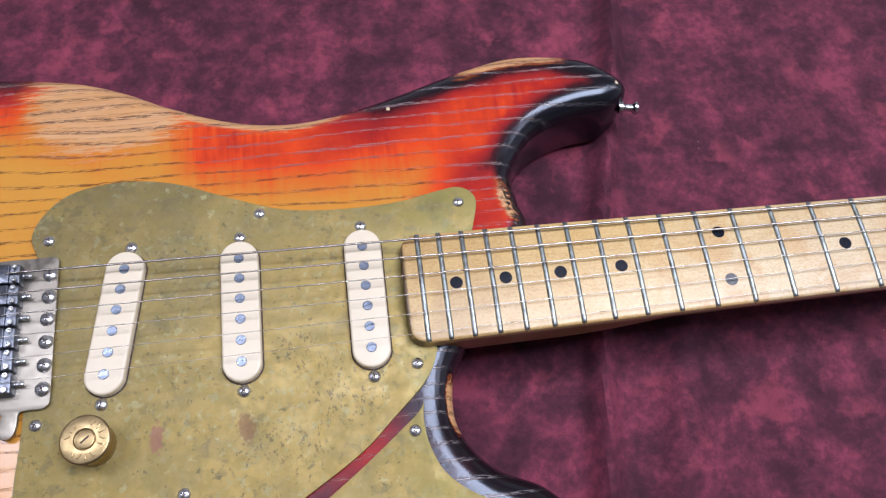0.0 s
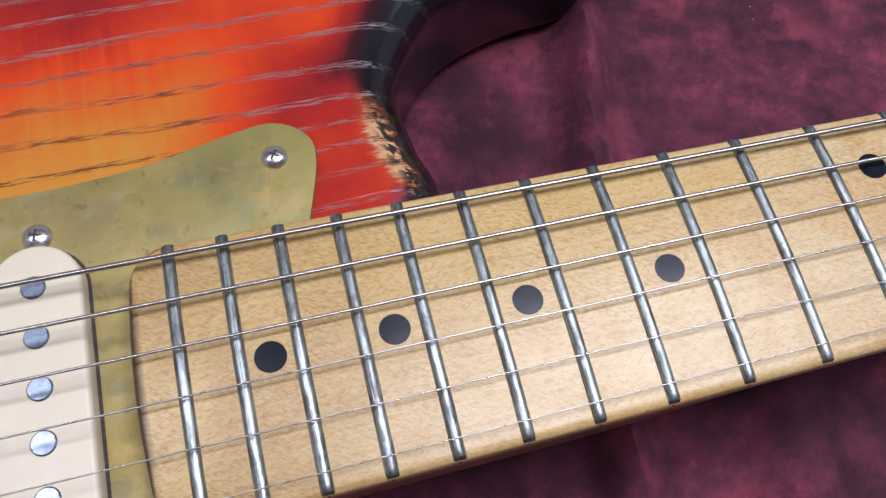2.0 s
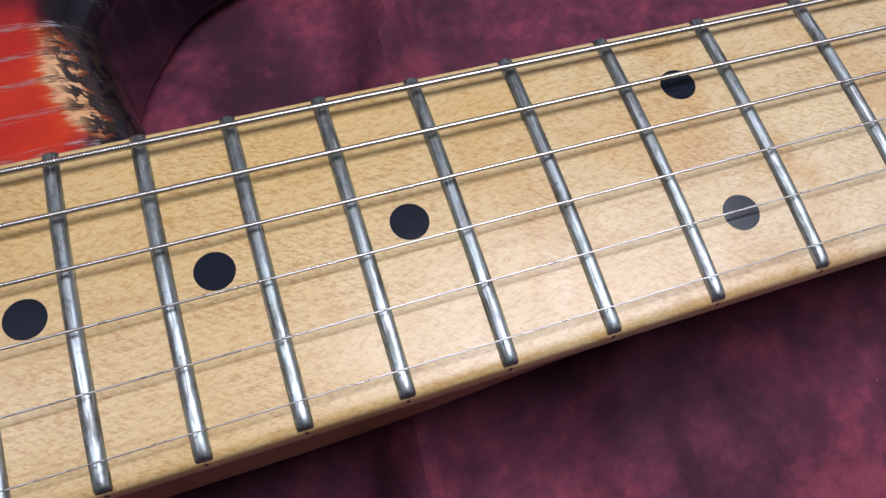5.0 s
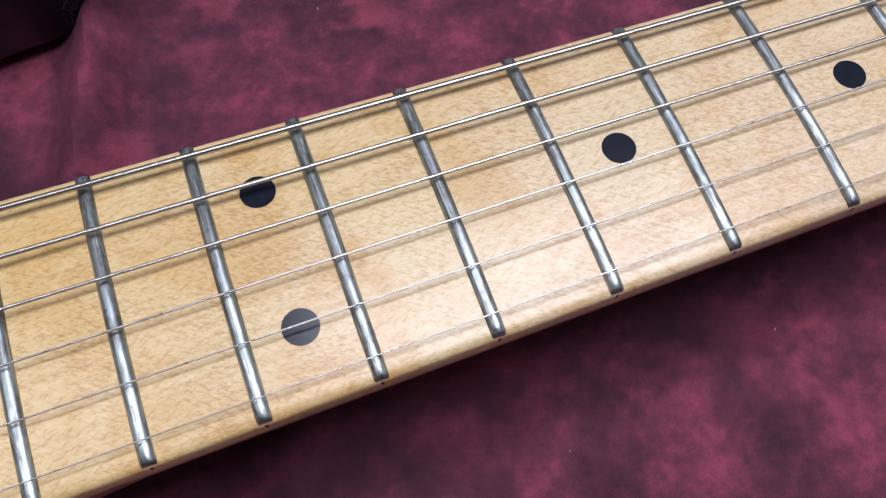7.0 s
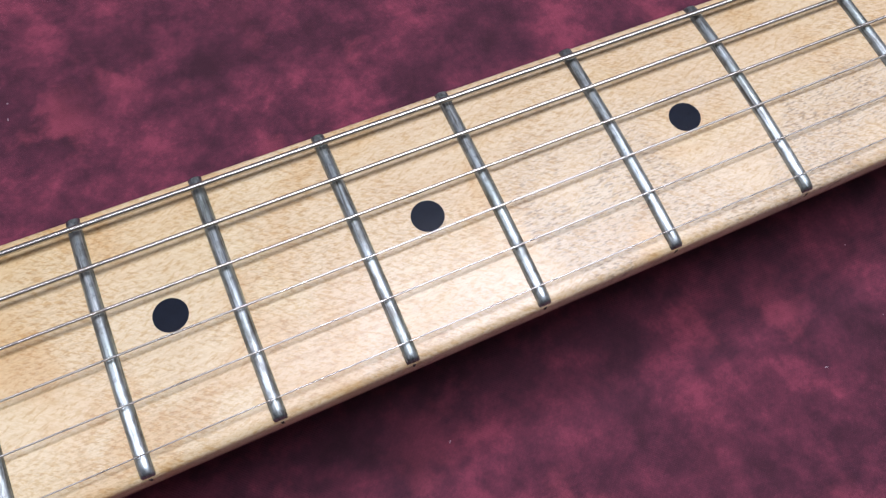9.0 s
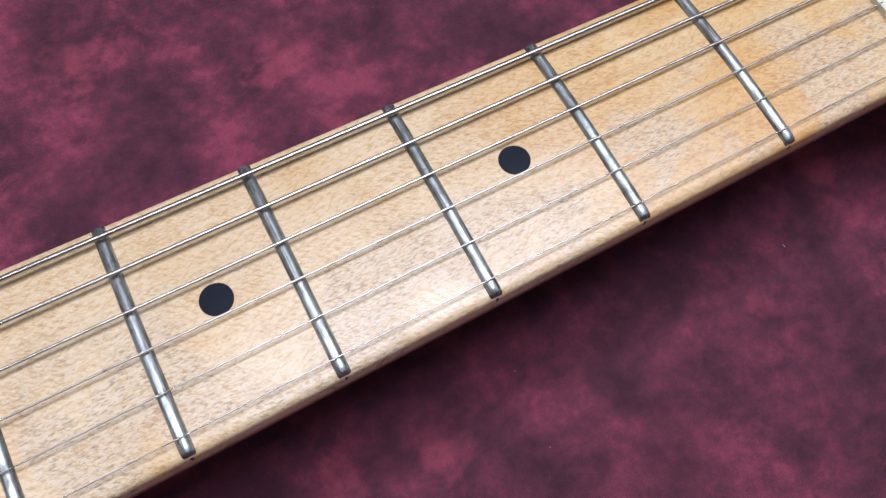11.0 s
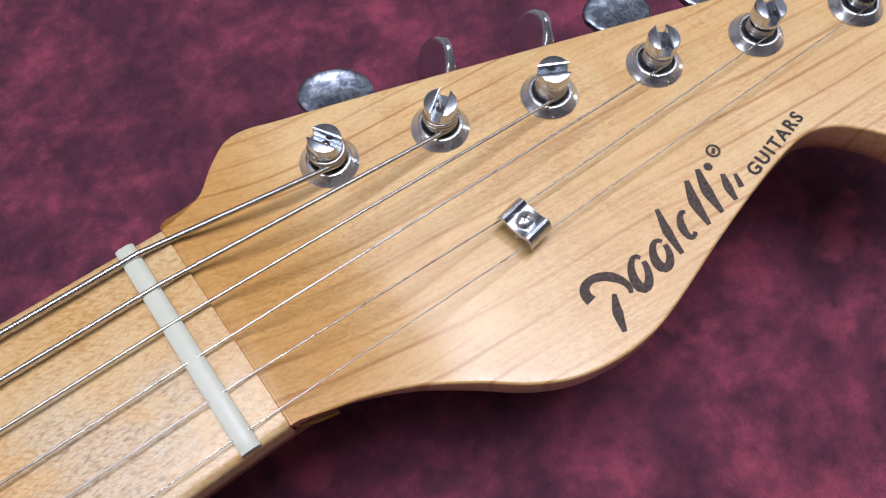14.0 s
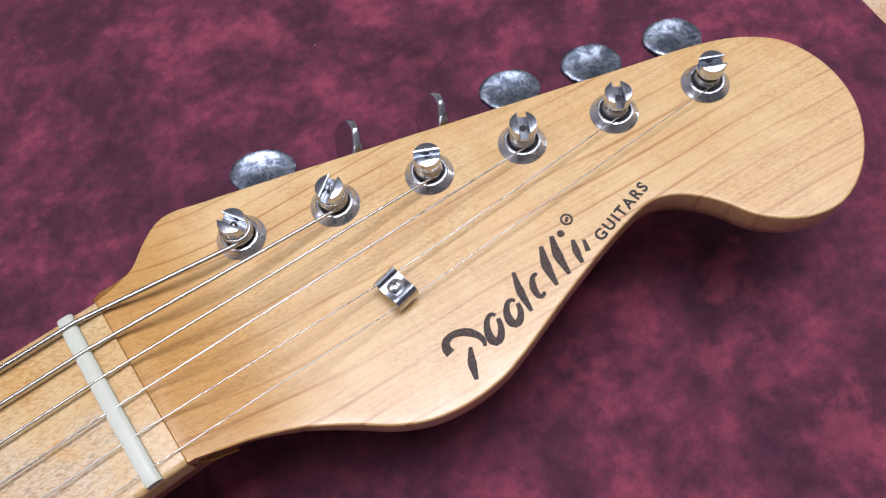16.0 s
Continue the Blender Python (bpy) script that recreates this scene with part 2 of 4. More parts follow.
def patina_brass():
    m = Mat("aged_brass_sheet")
    big, mid = m.noise(30, 5, rough=0.6, distort=0.4), m.noise(95, 5, rough=0.62)
    col = m.ramp(big, [(0.32, (0.190, 0.170, 0.108)), (0.44, (0.270, 0.224, 0.118)), (0.56, (0.345, 0.270, 0.122)), (0.70, (0.46, 0.355, 0.162))])
    col = m.mix(m.step(mid, 0.46, 0.70, 0, 0.40), col, (0.31, 0.285, 0.165))
    col = m.mix(m.step(m.noise(160, 4, rough=0.65), 0.54, 0.74, 0, 0.28), col, (0.52, 0.49, 0.33))
    col = m.mix(m.math("MULTIPLY", m.step(m.axis(1), 0.02, -0.07), m.step(m.noise(22, 4, distort=0.5), 0.35, 0.60, 0.15, 0.6)), col, (0.36, 0.285, 0.120))
    # yellower towards the lower horn, browner and dull by the upper bout, with pale spots
    slant = m.math("SUBTRACT", m.axis(0), m.math("MULTIPLY", m.axis(1), 1.2))
    col = m.mix(m.math("MULTIPLY", m.step(slant, -0.66, -0.47), m.step(m.noise(48, 5, rough=0.62, distort=0.6), 0.36, 0.62, 0.15, 0.85)), col, (0.47, 0.350, 0.135))
    col = m.mix(m.math("MULTIPLY", m.step(slant, -0.60, -0.70), m.step(m.noise(40, 5, rough=0.6), 0.36, 0.60, 0.15, 0.75)), col, (0.205, 0.160, 0.075))
    col = m.mix(m.math("MULTIPLY", m.step(m.noise(210, 3, rough=0.5, distort=0.3), 0.60, 0.68), m.step(m.noise(28, 3), 0.42, 0.58, 0.1, 0.55)), col, (0.50, 0.49, 0.33))
    col = m.mix(m.step(m.noise(170, 5, rough=0.6, distort=0.3), 0.45, 0.56, 0, 0.34), col, (0.275, 0.235, 0.080))
    col = m.mix(m.math("MULTIPLY", m.step(m.noise(230, 5, rough=0.6, distort=0.3), 0.55, 0.61), m.step(m.noise(44, 3), 0.42, 0.58, 0.08, 0.48)), col, (0.36, 0.37, 0.26))
    col = m.mix(m.math("MULTIPLY", m.step(m.noise(330, 4, rough=0.6), 0.61, 0.66), m.step(m.noise(60, 3), 0.40, 0.58, 0.1, 0.60)), col, (0.10, 0.10, 0.065))
    # grey-brown spots gathered in clusters
    region = m.step(m.noise(24, 3), 0.40, 0.54)
    spot = m.math("MULTIPLY", m.step(m.noise(150, 4, rough=0.62, distort=0.4), 0.54, 0.63), region)
    col = m.mix(m.math("MULTIPLY", spot, 0.40), col, (0.125, 0.125, 0.095))
    fleck = m.math("MULTIPLY", m.step(m.noise(1, 5, m.scaled(420, 300, 200, 0.5), 0.7), 0.60, 0.67), m.step(m.noise(36, 3), 0.46, 0.58))
    col = m.mix(m.math("MULTIPLY", fleck, 0.45), col, (0.08, 0.066, 0.042))
    x, y = m.axis(0), m.axis(1)

    def near(cx, cy, rx, ry):
        """One at a place on the sheet, falling to nothing at its ragged rim."""
        dx = m.math("DIVIDE", m.math("SUBTRACT", x, cx), rx)
        dy = m.math("DIVIDE", m.math("SUBTRACT", y, cy), ry)
        d = m.math("ADD", m.math("SQRT", m.math("ADD", m.math("MULTIPLY", dx, dx), m.math("MULTIPLY", dy, dy))), m.math("MULTIPLY", m.math("SUBTRACT", m.noise(420, 4), 0.5), 1.6))
        return m.step(d, 1.15, 0.55)

    col = m.mix(m.math("MULTIPLY", m.step(x, -0.50, -0.45), m.step(m.noise(75, 5, rough=0.6, distort=0.5), 0.34, 0.60, 0.10, 0.85)), col, m.mix(mid, (0.22, 0.215, 0.085), (0.36, 0.315, 0.105)))
    crumbs = m.step(m.noise(1, 5, m.scaled(520, 340, 300, 0.7), 0.7), 0.54, 0.61)
    for cx, cy, rx, ry in ((-0.508, -0.046, 0.020, 0.016), (-0.525, -0.024, 0.016, 0.012), (-0.535, -0.066, 0.022, 0.010)):
        col = m.mix(m.math("MULTIPLY", m.math("MULTIPLY", near(cx, cy, rx, ry), crumbs), 0.65), col, (0.085, 0.075, 0.055))
    for cx, cy, rx, ry in ((-0.462, 0.046, 0.004, 0.003), (-0.450, 0.036, 0.0035, 0.005), (-0.468, 0.035, 0.005, 0.003), (-0.447, 0.046, 0.003, 0.002), (-0.480, 0.042, 0.006, 0.004)):
        col = m.mix(m.math("MULTIPLY", near(cx, cy, rx * 0.7, ry * 0.7), 0.3), col, (0.17, 0.18, 0.14))
    col = m.mix(m.math("MULTIPLY", near(-0.5935, -0.057, 0.0035, 0.0075), 0.7), col, (0.30, 0.13, 0.13))
    col = m.mix(m.math("MULTIPLY", near(-0.553, -0.057, 0.0045, 0.0075), 0.7), col, (0.21, 0.11, 0.065))
    col = m.mix(1.0, col, (0.95, 0.91, 0.71), "MULTIPLY")
    m.set(Base_Color=col, Metallic=0.25, Roughness=m.step(mid, 0.3, 0.7, 0.46, 0.70))
    return m.bump(m.math("ADD", mid, m.math("MULTIPLY", m.noise(700, 3), 0.3)), 0.25, 0.0003).m


def metal(name, colour, rough, spots=0.0, dark=(0.05, 0.05, 0.05), scale=420.0):
    m = Mat(name)
    n = m.noise(scale, 4, rough=0.6)
    col = m.mix(m.step(n, 0.48, 0.70, 0, spots), colour, dark)
    m.set(Base_Color=col, Metallic=1.0, Roughness=m.step(m.noise(scale * 0.6, 3), 0.3, 0.7, rough * 0.8, rough * 1.25))
    return m.bump(n, 0.08, 0.0001).m


def fret_metal():
    m = Mat("tarnished_nickel_fret")
    n = m.noise(1, 5, m.scaled(420, 150, 420), 0.65)
    col = m.mix(m.step(n, 0.34, 0.60), (0.165, 0.17, 0.16), (0.37, 0.42, 0.425))
    col = m.mix(m.step(m.noise(110, 3), 0.50, 0.66, 0, 0.45), col, (0.27, 0.32, 0.29))
    col = m.mix(m.step(m.noise(700, 4), 0.60, 0.70, 0, 0.5), col, (0.10, 0.10, 0.10))
    streak = m.noise(1, 4, m.scaled(2600, 70, 2600), 0.6)
    col = m.mix(m.step(streak, 0.54, 0.64, 0, 0.65), col, (0.62, 0.66, 0.66))
    col = m.mix(m.step(streak, 0.44, 0.36, 0, 0.60), col, (0.085, 0.075, 0.065))
    m.set(Base_Color=col, Metallic=1.0, Roughness=m.step(n, 0.35, 0.65, 0.46, 0.34))
    return m.bump(m.math("ADD", n, m.noise(900, 3)), 0.14, 0.0001).m


def tarnish():
    m = Mat("cloudy_button_metal")
    n = m.noise(260, 5, rough=0.66, distort=0.4)
    col = m.mix(m.step(n, 0.40, 0.60), (0.40, 0.45, 0.51), (0.105, 0.120, 0.150))
    col = m.mix(m.step(m.noise(700, 4, rough=0.6), 0.52, 0.66, 0, 0.6), col, (0.06, 0.065, 0.08))
    m.set(Base_Color=col, Metallic=1.0, Roughness=m.step(n, 0.35, 0.65, 0.26, 0.46))
    return m.bump(m.math("ADD", n, m.noise(120, 2)), 0.25, 0.0003).m


def wound_wire():
    m = Mat("wound_string_steel")
    # shade between the turns is put into the colour
    col = m.mix(m.attr("groove_shade"), (0.74, 0.71, 0.65), (0.10, 0.09, 0.08))
    m.set(Base_Color=col, Metallic=1.0, Roughness=0.27)
    return m.bump(m.noise(900, 3), 0.05, 0.0001).m


def cloth_finish():
    m = Mat("mottled_burgundy_cloth")
    a = m.noise(24, 5, rough=0.58, distort=0.3)
    b = m.noise(64, 5, rough=0.62, distort=0.15)
    c = m.noise(230, 5, rough=0.70)
    f = m.math("ADD", m.math("ADD", m.math("MULTIPLY", a, 0.42), m.math("MULTIPLY", b, 0.36)), m.math("MULTIPLY", c, 0.22))
    col = m.ramp(f, [(0.40, (0.045, 0.0120, 0.022)), (0.47, (0.075, 0.0180, 0.034)), (0.53, (0.124, 0.0260, 0.048)), (0.60, (0.228, 0.0420, 0.073))])
    # rose dabs sponged over the dark ground
    dab = m.math("MULTIPLY", m.step(m.noise(40, 5, rough=0.62, distort=0.15), 0.52, 0.66), m.step(m.noise(17, 3, distort=0.5), 0.42, 0.58, 0.15, 1.0))
    col = m.mix(m.math("MULTIPLY", dab, 0.52), col, (0.345, 0.062, 0.098))
    smear = m.math("MULTIPLY", m.step(m.noise(1, 5, m.scaled(50, 75, 60, 0.7), 0.58), 0.52, 0.68), m.step(m.noise(21, 3), 0.45, 0.6))
    col = m.mix(m.math("MULTIPLY", smear, 0.40), col, (0.036, 0.0105, 0.023))
    weave = m.math("MULTIPLY", m.math("SINE", m.math("MULTIPLY", m.axis(0), 9000.0)), m.math("SINE", m.math("MULTIPLY", m.axis(1), 9000.0)))
    lint = m.step(m.noise(520, 2), 0.80, 0.84)
    col = m.mix(m.step(m.noise(1400, 4, rough=0.7), 0.35, 0.65, 0.0, 0.35), col, m.mix(0.5, col, (0.02, 0.006, 0.012)))
    m.set(Base_Color=m.mix(m.math("MULTIPLY", lint, 0.6), col, (0.5, 0.3, 0.35)), Roughness=0.85, Specular_IOR_Level=0.25, Sheen_Weight=0.06, Sheen_Roughness=0.5)
    m.bsdf.inputs["Sheen Tint"].default_value = (0.9, 0.3, 0.45, 1)
    return m.bump(m.math("ADD", weave, m.math("MULTIPLY", m.noise(300, 3), 2.0)), 0.25, 0.0002).m


def plain(name, colour, rough, scale=40.0, vary=0.12, metallic=0.0, coat=0.0):
    m = Mat(name)
    n = m.noise(scale, 4)
    m.set(Base_Color=m.mix(n, tuple(c * (1 - vary) for c in colour), tuple(min(1, c * (1 + vary)) for c in colour)),
          Roughness=m.step(m.noise(scale * 6, 3), 0.3, 0.7, rough * 0.85, rough * 1.15), Metallic=metallic, Coat_Weight=coat)
    return m.bump(n, 0.08, 0.0002).m


ASH = body_finish()
BOARD = maple("worn_maple_fingerboard", (0.645, 0.512, 0.292), dirt=True, fleck=1.2, coat=0.30, relief=0.20)
# amber maple, its colour darkened further for the shade on the neck's near side
NECK = maple("shaded_amber_maple", (0.30, 0.175, 0.055))
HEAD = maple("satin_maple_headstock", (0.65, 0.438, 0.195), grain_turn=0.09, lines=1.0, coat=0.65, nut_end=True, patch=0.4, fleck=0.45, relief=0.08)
BRASS_SHEET = patina_brass()
FRET_STEEL = fret_metal()
WOUND_WIRE = wound_wire()
BUSHING = metal("brushed_washer", (0.72, 0.73, 0.74), 0.28, 0.2, (0.4, 0.4, 0.4))
CHROME = metal("chrome", (0.66, 0.68, 0.70), 0.20, 0.15, (0.25, 0.24, 0.22))
AGED_CHROME = metal("aged_nickel", (0.56, 0.60, 0.65), 0.22, 0.22, (0.16, 0.17, 0.19))
TARNISH = tarnish()
POLE_STEEL = metal("dull_pole_steel", (0.27, 0.32, 0.41), 0.30, 0.4, (0.10, 0.11, 0.14))
SADDLE_STEEL = metal("blued_saddle_steel", (0.20, 0.22, 0.26), 0.34, 0.4)
BRASS = metal("polished_brass", (0.40, 0.30, 0.155), 0.36, 0.25, (0.20, 0.12, 0.05))
PLATE_STEEL = metal("satin_bridge_steel", (0.37, 0.34, 0.29), 0.46, 0.10, (0.36, 0.34, 0.30))
PLAIN_WIRE = metal("plain_string_steel", (0.64, 0.62, 0.58), 0.30)
CREAM = plain("aged_cream_plastic", (0.75, 0.66, 0.50), 0.38, 60, 0.05)
BONE = plain("pale_bone", (0.55, 0.56, 0.45), 0.40, 300, 0.06)
BLACK_DOT = plain("black_inlay", (0.006, 0.009, 0.017), 0.20, 500, 0.3)
BLACK_DOT.node_tree.nodes["Principled BSDF"].inputs["Specular IOR Level"].default_value = 0.32
# for the engraving, and for dark pieces that stand in for shade in recesses
BURNT_AND_SHADE = plain("burnt_engraving_and_shade", (0.080, 0.060, 0.052), 0.8, 1500, 0.95)
BURNT_AND_SHADE.node_tree.nodes["Principled BSDF"].inputs["Specular IOR Level"].default_value = 0.12
# for the lettering, and for the painted shade inside the tuners
INK_AND_SHADE = plain("black_engraving_and_shade", (0.022, 0.018, 0.016), 0.7, 900, 0.4)
LINT = plain("grey_lint", (0.46, 0.34, 0.38), 0.9, 900, 0.2)
CLOTH = cloth_finish()
PALE_WOOD = maple("pale_table_wood", (0.66, 0.48, 0.30))
DARK_FLOOR = plain("dark_floor", (0.10, 0.07, 0.05), 0.6, 8, 0.2)
WALL_PAINT = plain("grey_wall_paint", (0.74, 0.74, 0.75), 0.85, 3, 0.05)
# darker than the other walls, to cut bounce light from the near side
BOUNCE_CUT_PAINT = plain("bounce_cut_wall_paint", (0.24, 0.24, 0.25), 0.85, 3, 0.05)
CEILING_PAINT = plain("white_ceiling_paint", (0.78, 0.78, 0.77), 0.9, 3, 0.03)


# ---- building tools (millimetres) ----
def part(name, geo, material, parent=None, label="", smooth=True, at=None):
    """One mesh object from (verts, faces) in millimetres."""
    me = geo
    if not isinstance(geo, bpy.types.Mesh):
        me = bpy.data.meshes.new(name)
        me.from_pydata([tuple(c * 0.001 for c in v) for v in geo[0]], [], geo[1])
        me.materials.append(material)
        bm = bmesh.new()
        bm.from_mesh(me)
        bmesh.ops.recalc_face_normals(bm, faces=bm.faces)
        bm.to_mesh(me)
        bm.free()
        if smooth:
            me.shade_smooth()
            me.set_sharp_from_angle(angle=radians(38))
    ob = new(name, me)
    ob.parent = parent
    if at is not None:
        ob.matrix_basis = at
    if label:
        tagged(ob, label)
    return ob


def at_mm(x, y, z, rx=0, ry=0, rz=0):
    return pose(x * 0.001, y * 0.001, z * 0.001, rx, ry, rz)


def joined(*geos):
    vs, fs = [], []
    for v, f in geos:
        k = len(vs)
        vs += [tuple(p) for p in v]
        fs += [tuple(i + k for i in q) for q in f]
    return vs, fs


def moved(geo, m):
    return [tuple(m @ Vector(v)) for v in geo[0]], geo[1]


def shift(x, y, z, rx=0, ry=0, rz=0):
    return pose(x, y, z, rx, ry, rz)


def curve(points, step=2.0, closed=False):
    """A smooth (Catmull-Rom) line through 2D or 3D points."""
    p = np.array(points, float)
    n, out = len(p), []
    for i in range(n if closed else n - 1):
        a, b = p[i], p[(i + 1) % n]
        z = p[(i - 1) % n] if closed or i else 2 * a - b
        c = p[(i + 2) % n] if closed or i + 2 < n else 2 * b - a
        k = max(1, int(np.linalg.norm(b - a) / step))
        for t in np.arange(k) / k:
            out.append(0.5 * (2 * a + (b - z) * t + (2 * z - 5 * a + 4 * b - c) * t * t + (3 * a - z - 3 * b + c) * t ** 3))
    if not closed:
        out.append(p[-1])
    return np.array(out)


def chain(*lines, step=2.0):
    """A closed outline of smooth lines that meet at corners."""
    out = [curve(s, step) if len(s) > 2 else np.array(s, float) for s in lines]
    p = np.vstack(out)
    keep = np.linalg.norm(p - np.roll(p, 1, 0), axis=1) > 0.05
    return p[keep]


def ccw(p):
    x, y = p[:, 0], p[:, 1]
    return p if np.sum(x * np.roll(y, -1) - np.roll(x, -1) * y) > 0 else p[::-1]


def inset(p, d):
    """The outline (counter-clockwise) moved inwards by d."""
    t = np.roll(p, -1, 0) - np.roll(p, 1, 0)
    t /= np.linalg.norm(t, axis=1)[:, None]
    return p + d * np.c_[-t[:, 1], t[:, 0]]


def rings(layers, cap_low=True, cap_high=True):
    """Skin over closed rings of equal count."""
    n = len(layers[0])
    vs = [tuple(v) for ring in layers for v in ring]
    fs = [(a * n + i, a * n + (i + 1) % n, (a + 1) * n + (i + 1) % n, (a + 1) * n + i) for a in range(len(layers) - 1) for i in range(n)]
    if cap_low:
        fs.append(tuple(range(n))[::-1])
    if cap_high:
        fs.append(tuple(range((len(layers) - 1) * n, len(layers) * n)))
    return vs, fs


def slab(outline, z0, z1, r=0.5, seg=3):
    """A plate with rounded edges on top and bottom."""
    p = ccw(np.array(outline, float))
    lay = []
    for k in range(seg + 1):
        a = math.pi / 2 * k / seg
        lay.append((inset(p, r * (1 - math.sin(a))), z0 + r * (1 - math.cos(a))))
    for k in range(seg + 1):
        a = math.pi / 2 * k / seg
        lay.append((inset(p, r * (1 - math.cos(a))), z1 - r * (1 - math.sin(a))))
    return rings([[(x, y, z) for x, y in q] for q, z in lay])


def lathe(profile, n=24):
    """A turned piece from (radius, height) pairs, upwards."""
    return rings([[(r * math.cos(2 * math.pi * i / n), r * math.sin(2 * math.pi * i / n), z) for i in range(n)] for r, z in profile])


def box(x0, x1, y0, y1, z0, z1, r=0.3):
    return slab([(x0, y0), (x1, y0), (x1, y1), (x0, y1)], z0, z1, 0.0001, 1) if r == 0 else slab(rounded(x0, x1, y0, y1, r), z0, z1, min(r, (z1 - z0) / 3), 2)


def rounded(x0, x1, y0, y1, r, k=4):
    out = []
    for cx, cy, a0 in ((x1 - r, y1 - r, 0), (x0 + r, y1 - r, 90), (x0 + r, y0 + r, 180), (x1 - r, y0 + r, 270)):
        for i in range(k + 1):
            a = radians(a0 + 90 * i / k)
            out.append((cx + r * math.cos(a), cy + r * math.sin(a)))
    return np.array(out)


def tube(points, r, n=8):
    """A round rod along 3D points; r may be a number or one number a point."""
    p = np.array(points, float)
    t = np.gradient(p, axis=0)
    t /= np.linalg.norm(t, axis=1)[:, None] + 1e-9
    up = np.array((0, 0, 1.0)) if abs(t[0][2]) < 0.9 else np.array((1.0, 0, 0))
    lay = []
    for i, (c, d) in enumerate(zip(p, t)):
        side = np.cross(up, d)
        side /= np.linalg.norm(side) + 1e-9
        up = np.cross(d, side)
        rr = r[i] if isinstance(r, (list, tuple, np.ndarray)) else r
        lay.append([c + rr * (math.cos(2 * math.pi * k / n) * side + math.sin(2 * math.pi * k / n) * up) for k in range(n)])
    return rings(lay)


def seg_distance(q, outline):
    a, b = outline, np.roll(outline, -1, 0)
    d, best = b - a, np.full(len(q), 1e9)
    ll = np.sum(d * d, axis=1)
    for lo in range(0, len(q), 2000):
        w = q[lo:lo + 2000, None, :] - a[None]
        t = np.clip(np.sum(w * d[None], axis=2) / ll, 0, 1)
        best[lo:lo + 2000] = np.min(np.linalg.norm(w - t[..., None] * d[None], axis=2), axis=1)
    return best


def inside(q, outline):
    hit = np.zeros(len(q), bool)
    for (x0, y0), (x1, y1) in zip(outline, np.roll(outline, -1, 0)):
        if y0 != y1:
            cross = ((q[:, 1] < y0) != (q[:, 1] < y1)) & (q[:, 0] < (x1 - x0) * (q[:, 1] - y0) / (y1 - y0) + x0)
            hit ^= cross
    return hit


def carved(outline, radius, foot_r, z_top, z_low, spacing):
    """A thick plate with a shaped top z_top(x, y), a round-over of that radius and a gridded face. Gives the geometry and, for each vertex, its distance to the edge."""
    p = ccw(np.array(outline, float))
    lay, seg = [], 7
    for k in range(4):
        a = math.pi / 2 * k / 3
        q = inset(p, foot_r * (1 - math.sin(a)))
        lay.append(np.c_[q, z_low(q[:, 0]) + foot_r * (1 - math.cos(a))])
    depth = [0.0] * 4
    for k in range(seg + 1):
        a = math.pi / 2 * k / seg
        d = radius * (1 - math.cos(a))
        q = inset(p, d)
        lay.append(np.c_[q, z_top(q[:, 0], q[:, 1]) - radius * (1 - math.sin(a))])
        depth.append(d)
    vs, fs = rings(lay, True, False)
    dist = [d for d in depth for _ in range(len(p))]
    top, n, first = lay[-1], len(p), (len(lay) - 1) * len(p)
    lo, hi = p.min(0), p.max(0)
    gx, gy = np.meshgrid(np.arange(lo[0], hi[0], spacing), np.arange(lo[1], hi[1], spacing))
    g = np.c_[gx.ravel(), gy.ravel()]
    g = g[inside(g, top[:, :2])]
    g = g[seg_distance(g, top[:, :2]) > spacing * 0.5]
    from mathutils.geometry import delaunay_2d_cdt
    pts = [Vector(v) for v in top[:, :2]] + [Vector(v) for v in g]
    out = delaunay_2d_cdt(pts, [(i, (i + 1) % n) for i in range(n)], [], 1, 1e-5)
    index = {}
    far = seg_distance(np.array([tuple(v) for v in out[0]]), p)
    zz = z_top(np.array([v[0] for v in out[0]]), np.array([v[1] for v in out[0]]))
    for k, orig in enumerate(out[3]):
        ring = [o for o in orig if o < n]
        if ring:
            index[k] = first + ring[0]
        else:
            index[k] = len(vs)
            vs.append((out[0][k][0], out[0][k][1], float(zz[k])))
            dist.append(float(far[k]))
    fs += [tuple(index[i] for i in f) for f in out[2]]
    return (vs, fs), np.array(dist)


# ---- room ----
def room_box(name, x0, x1, y0, y1, z0, z1, mat):
    return tagged(part(name, box(x0, x1, y0, y1, z0, z1, 0), mat, smooth=False), kind="structure")


room_box("floor", -2600, 2200, -2100, 2100, -800, -750, DARK_FLOOR)
room_box("ceiling", -2600, 2200, -2100, 2100, 1750, 1800, CEILING_PAINT)
room_box("wall_north", -2600, 2200, 2100, 2200, -750, 1750, WALL_PAINT)
# unseen wall, kept dark in place of a person standing on this side
room_box("wall_south", -2600, 2200, -2200, -2100, -750, 1750, BOUNCE_CUT_PAINT)
room_box("wall_east", 2200, 2300, -2200, 2200, -750, 1750, WALL_PAINT)
room_box("wall_west", -2700, -2600, -2200, 2200, -750, 1750, WALL_PAINT)

table = new("table")
tagged(table, "pale wooden table under a burgundy cloth", "table")
part("tabletop", box(-1150, 520, -560, 620, -36, -4.5, 4), PALE_WOOD, table)
for lx in (-1100, 470):
    for ly in (-510, 570):
        part("leg", box(lx - 30, lx + 30, ly - 30, ly + 30, -750, -36, 4), PALE_WOOD, table)


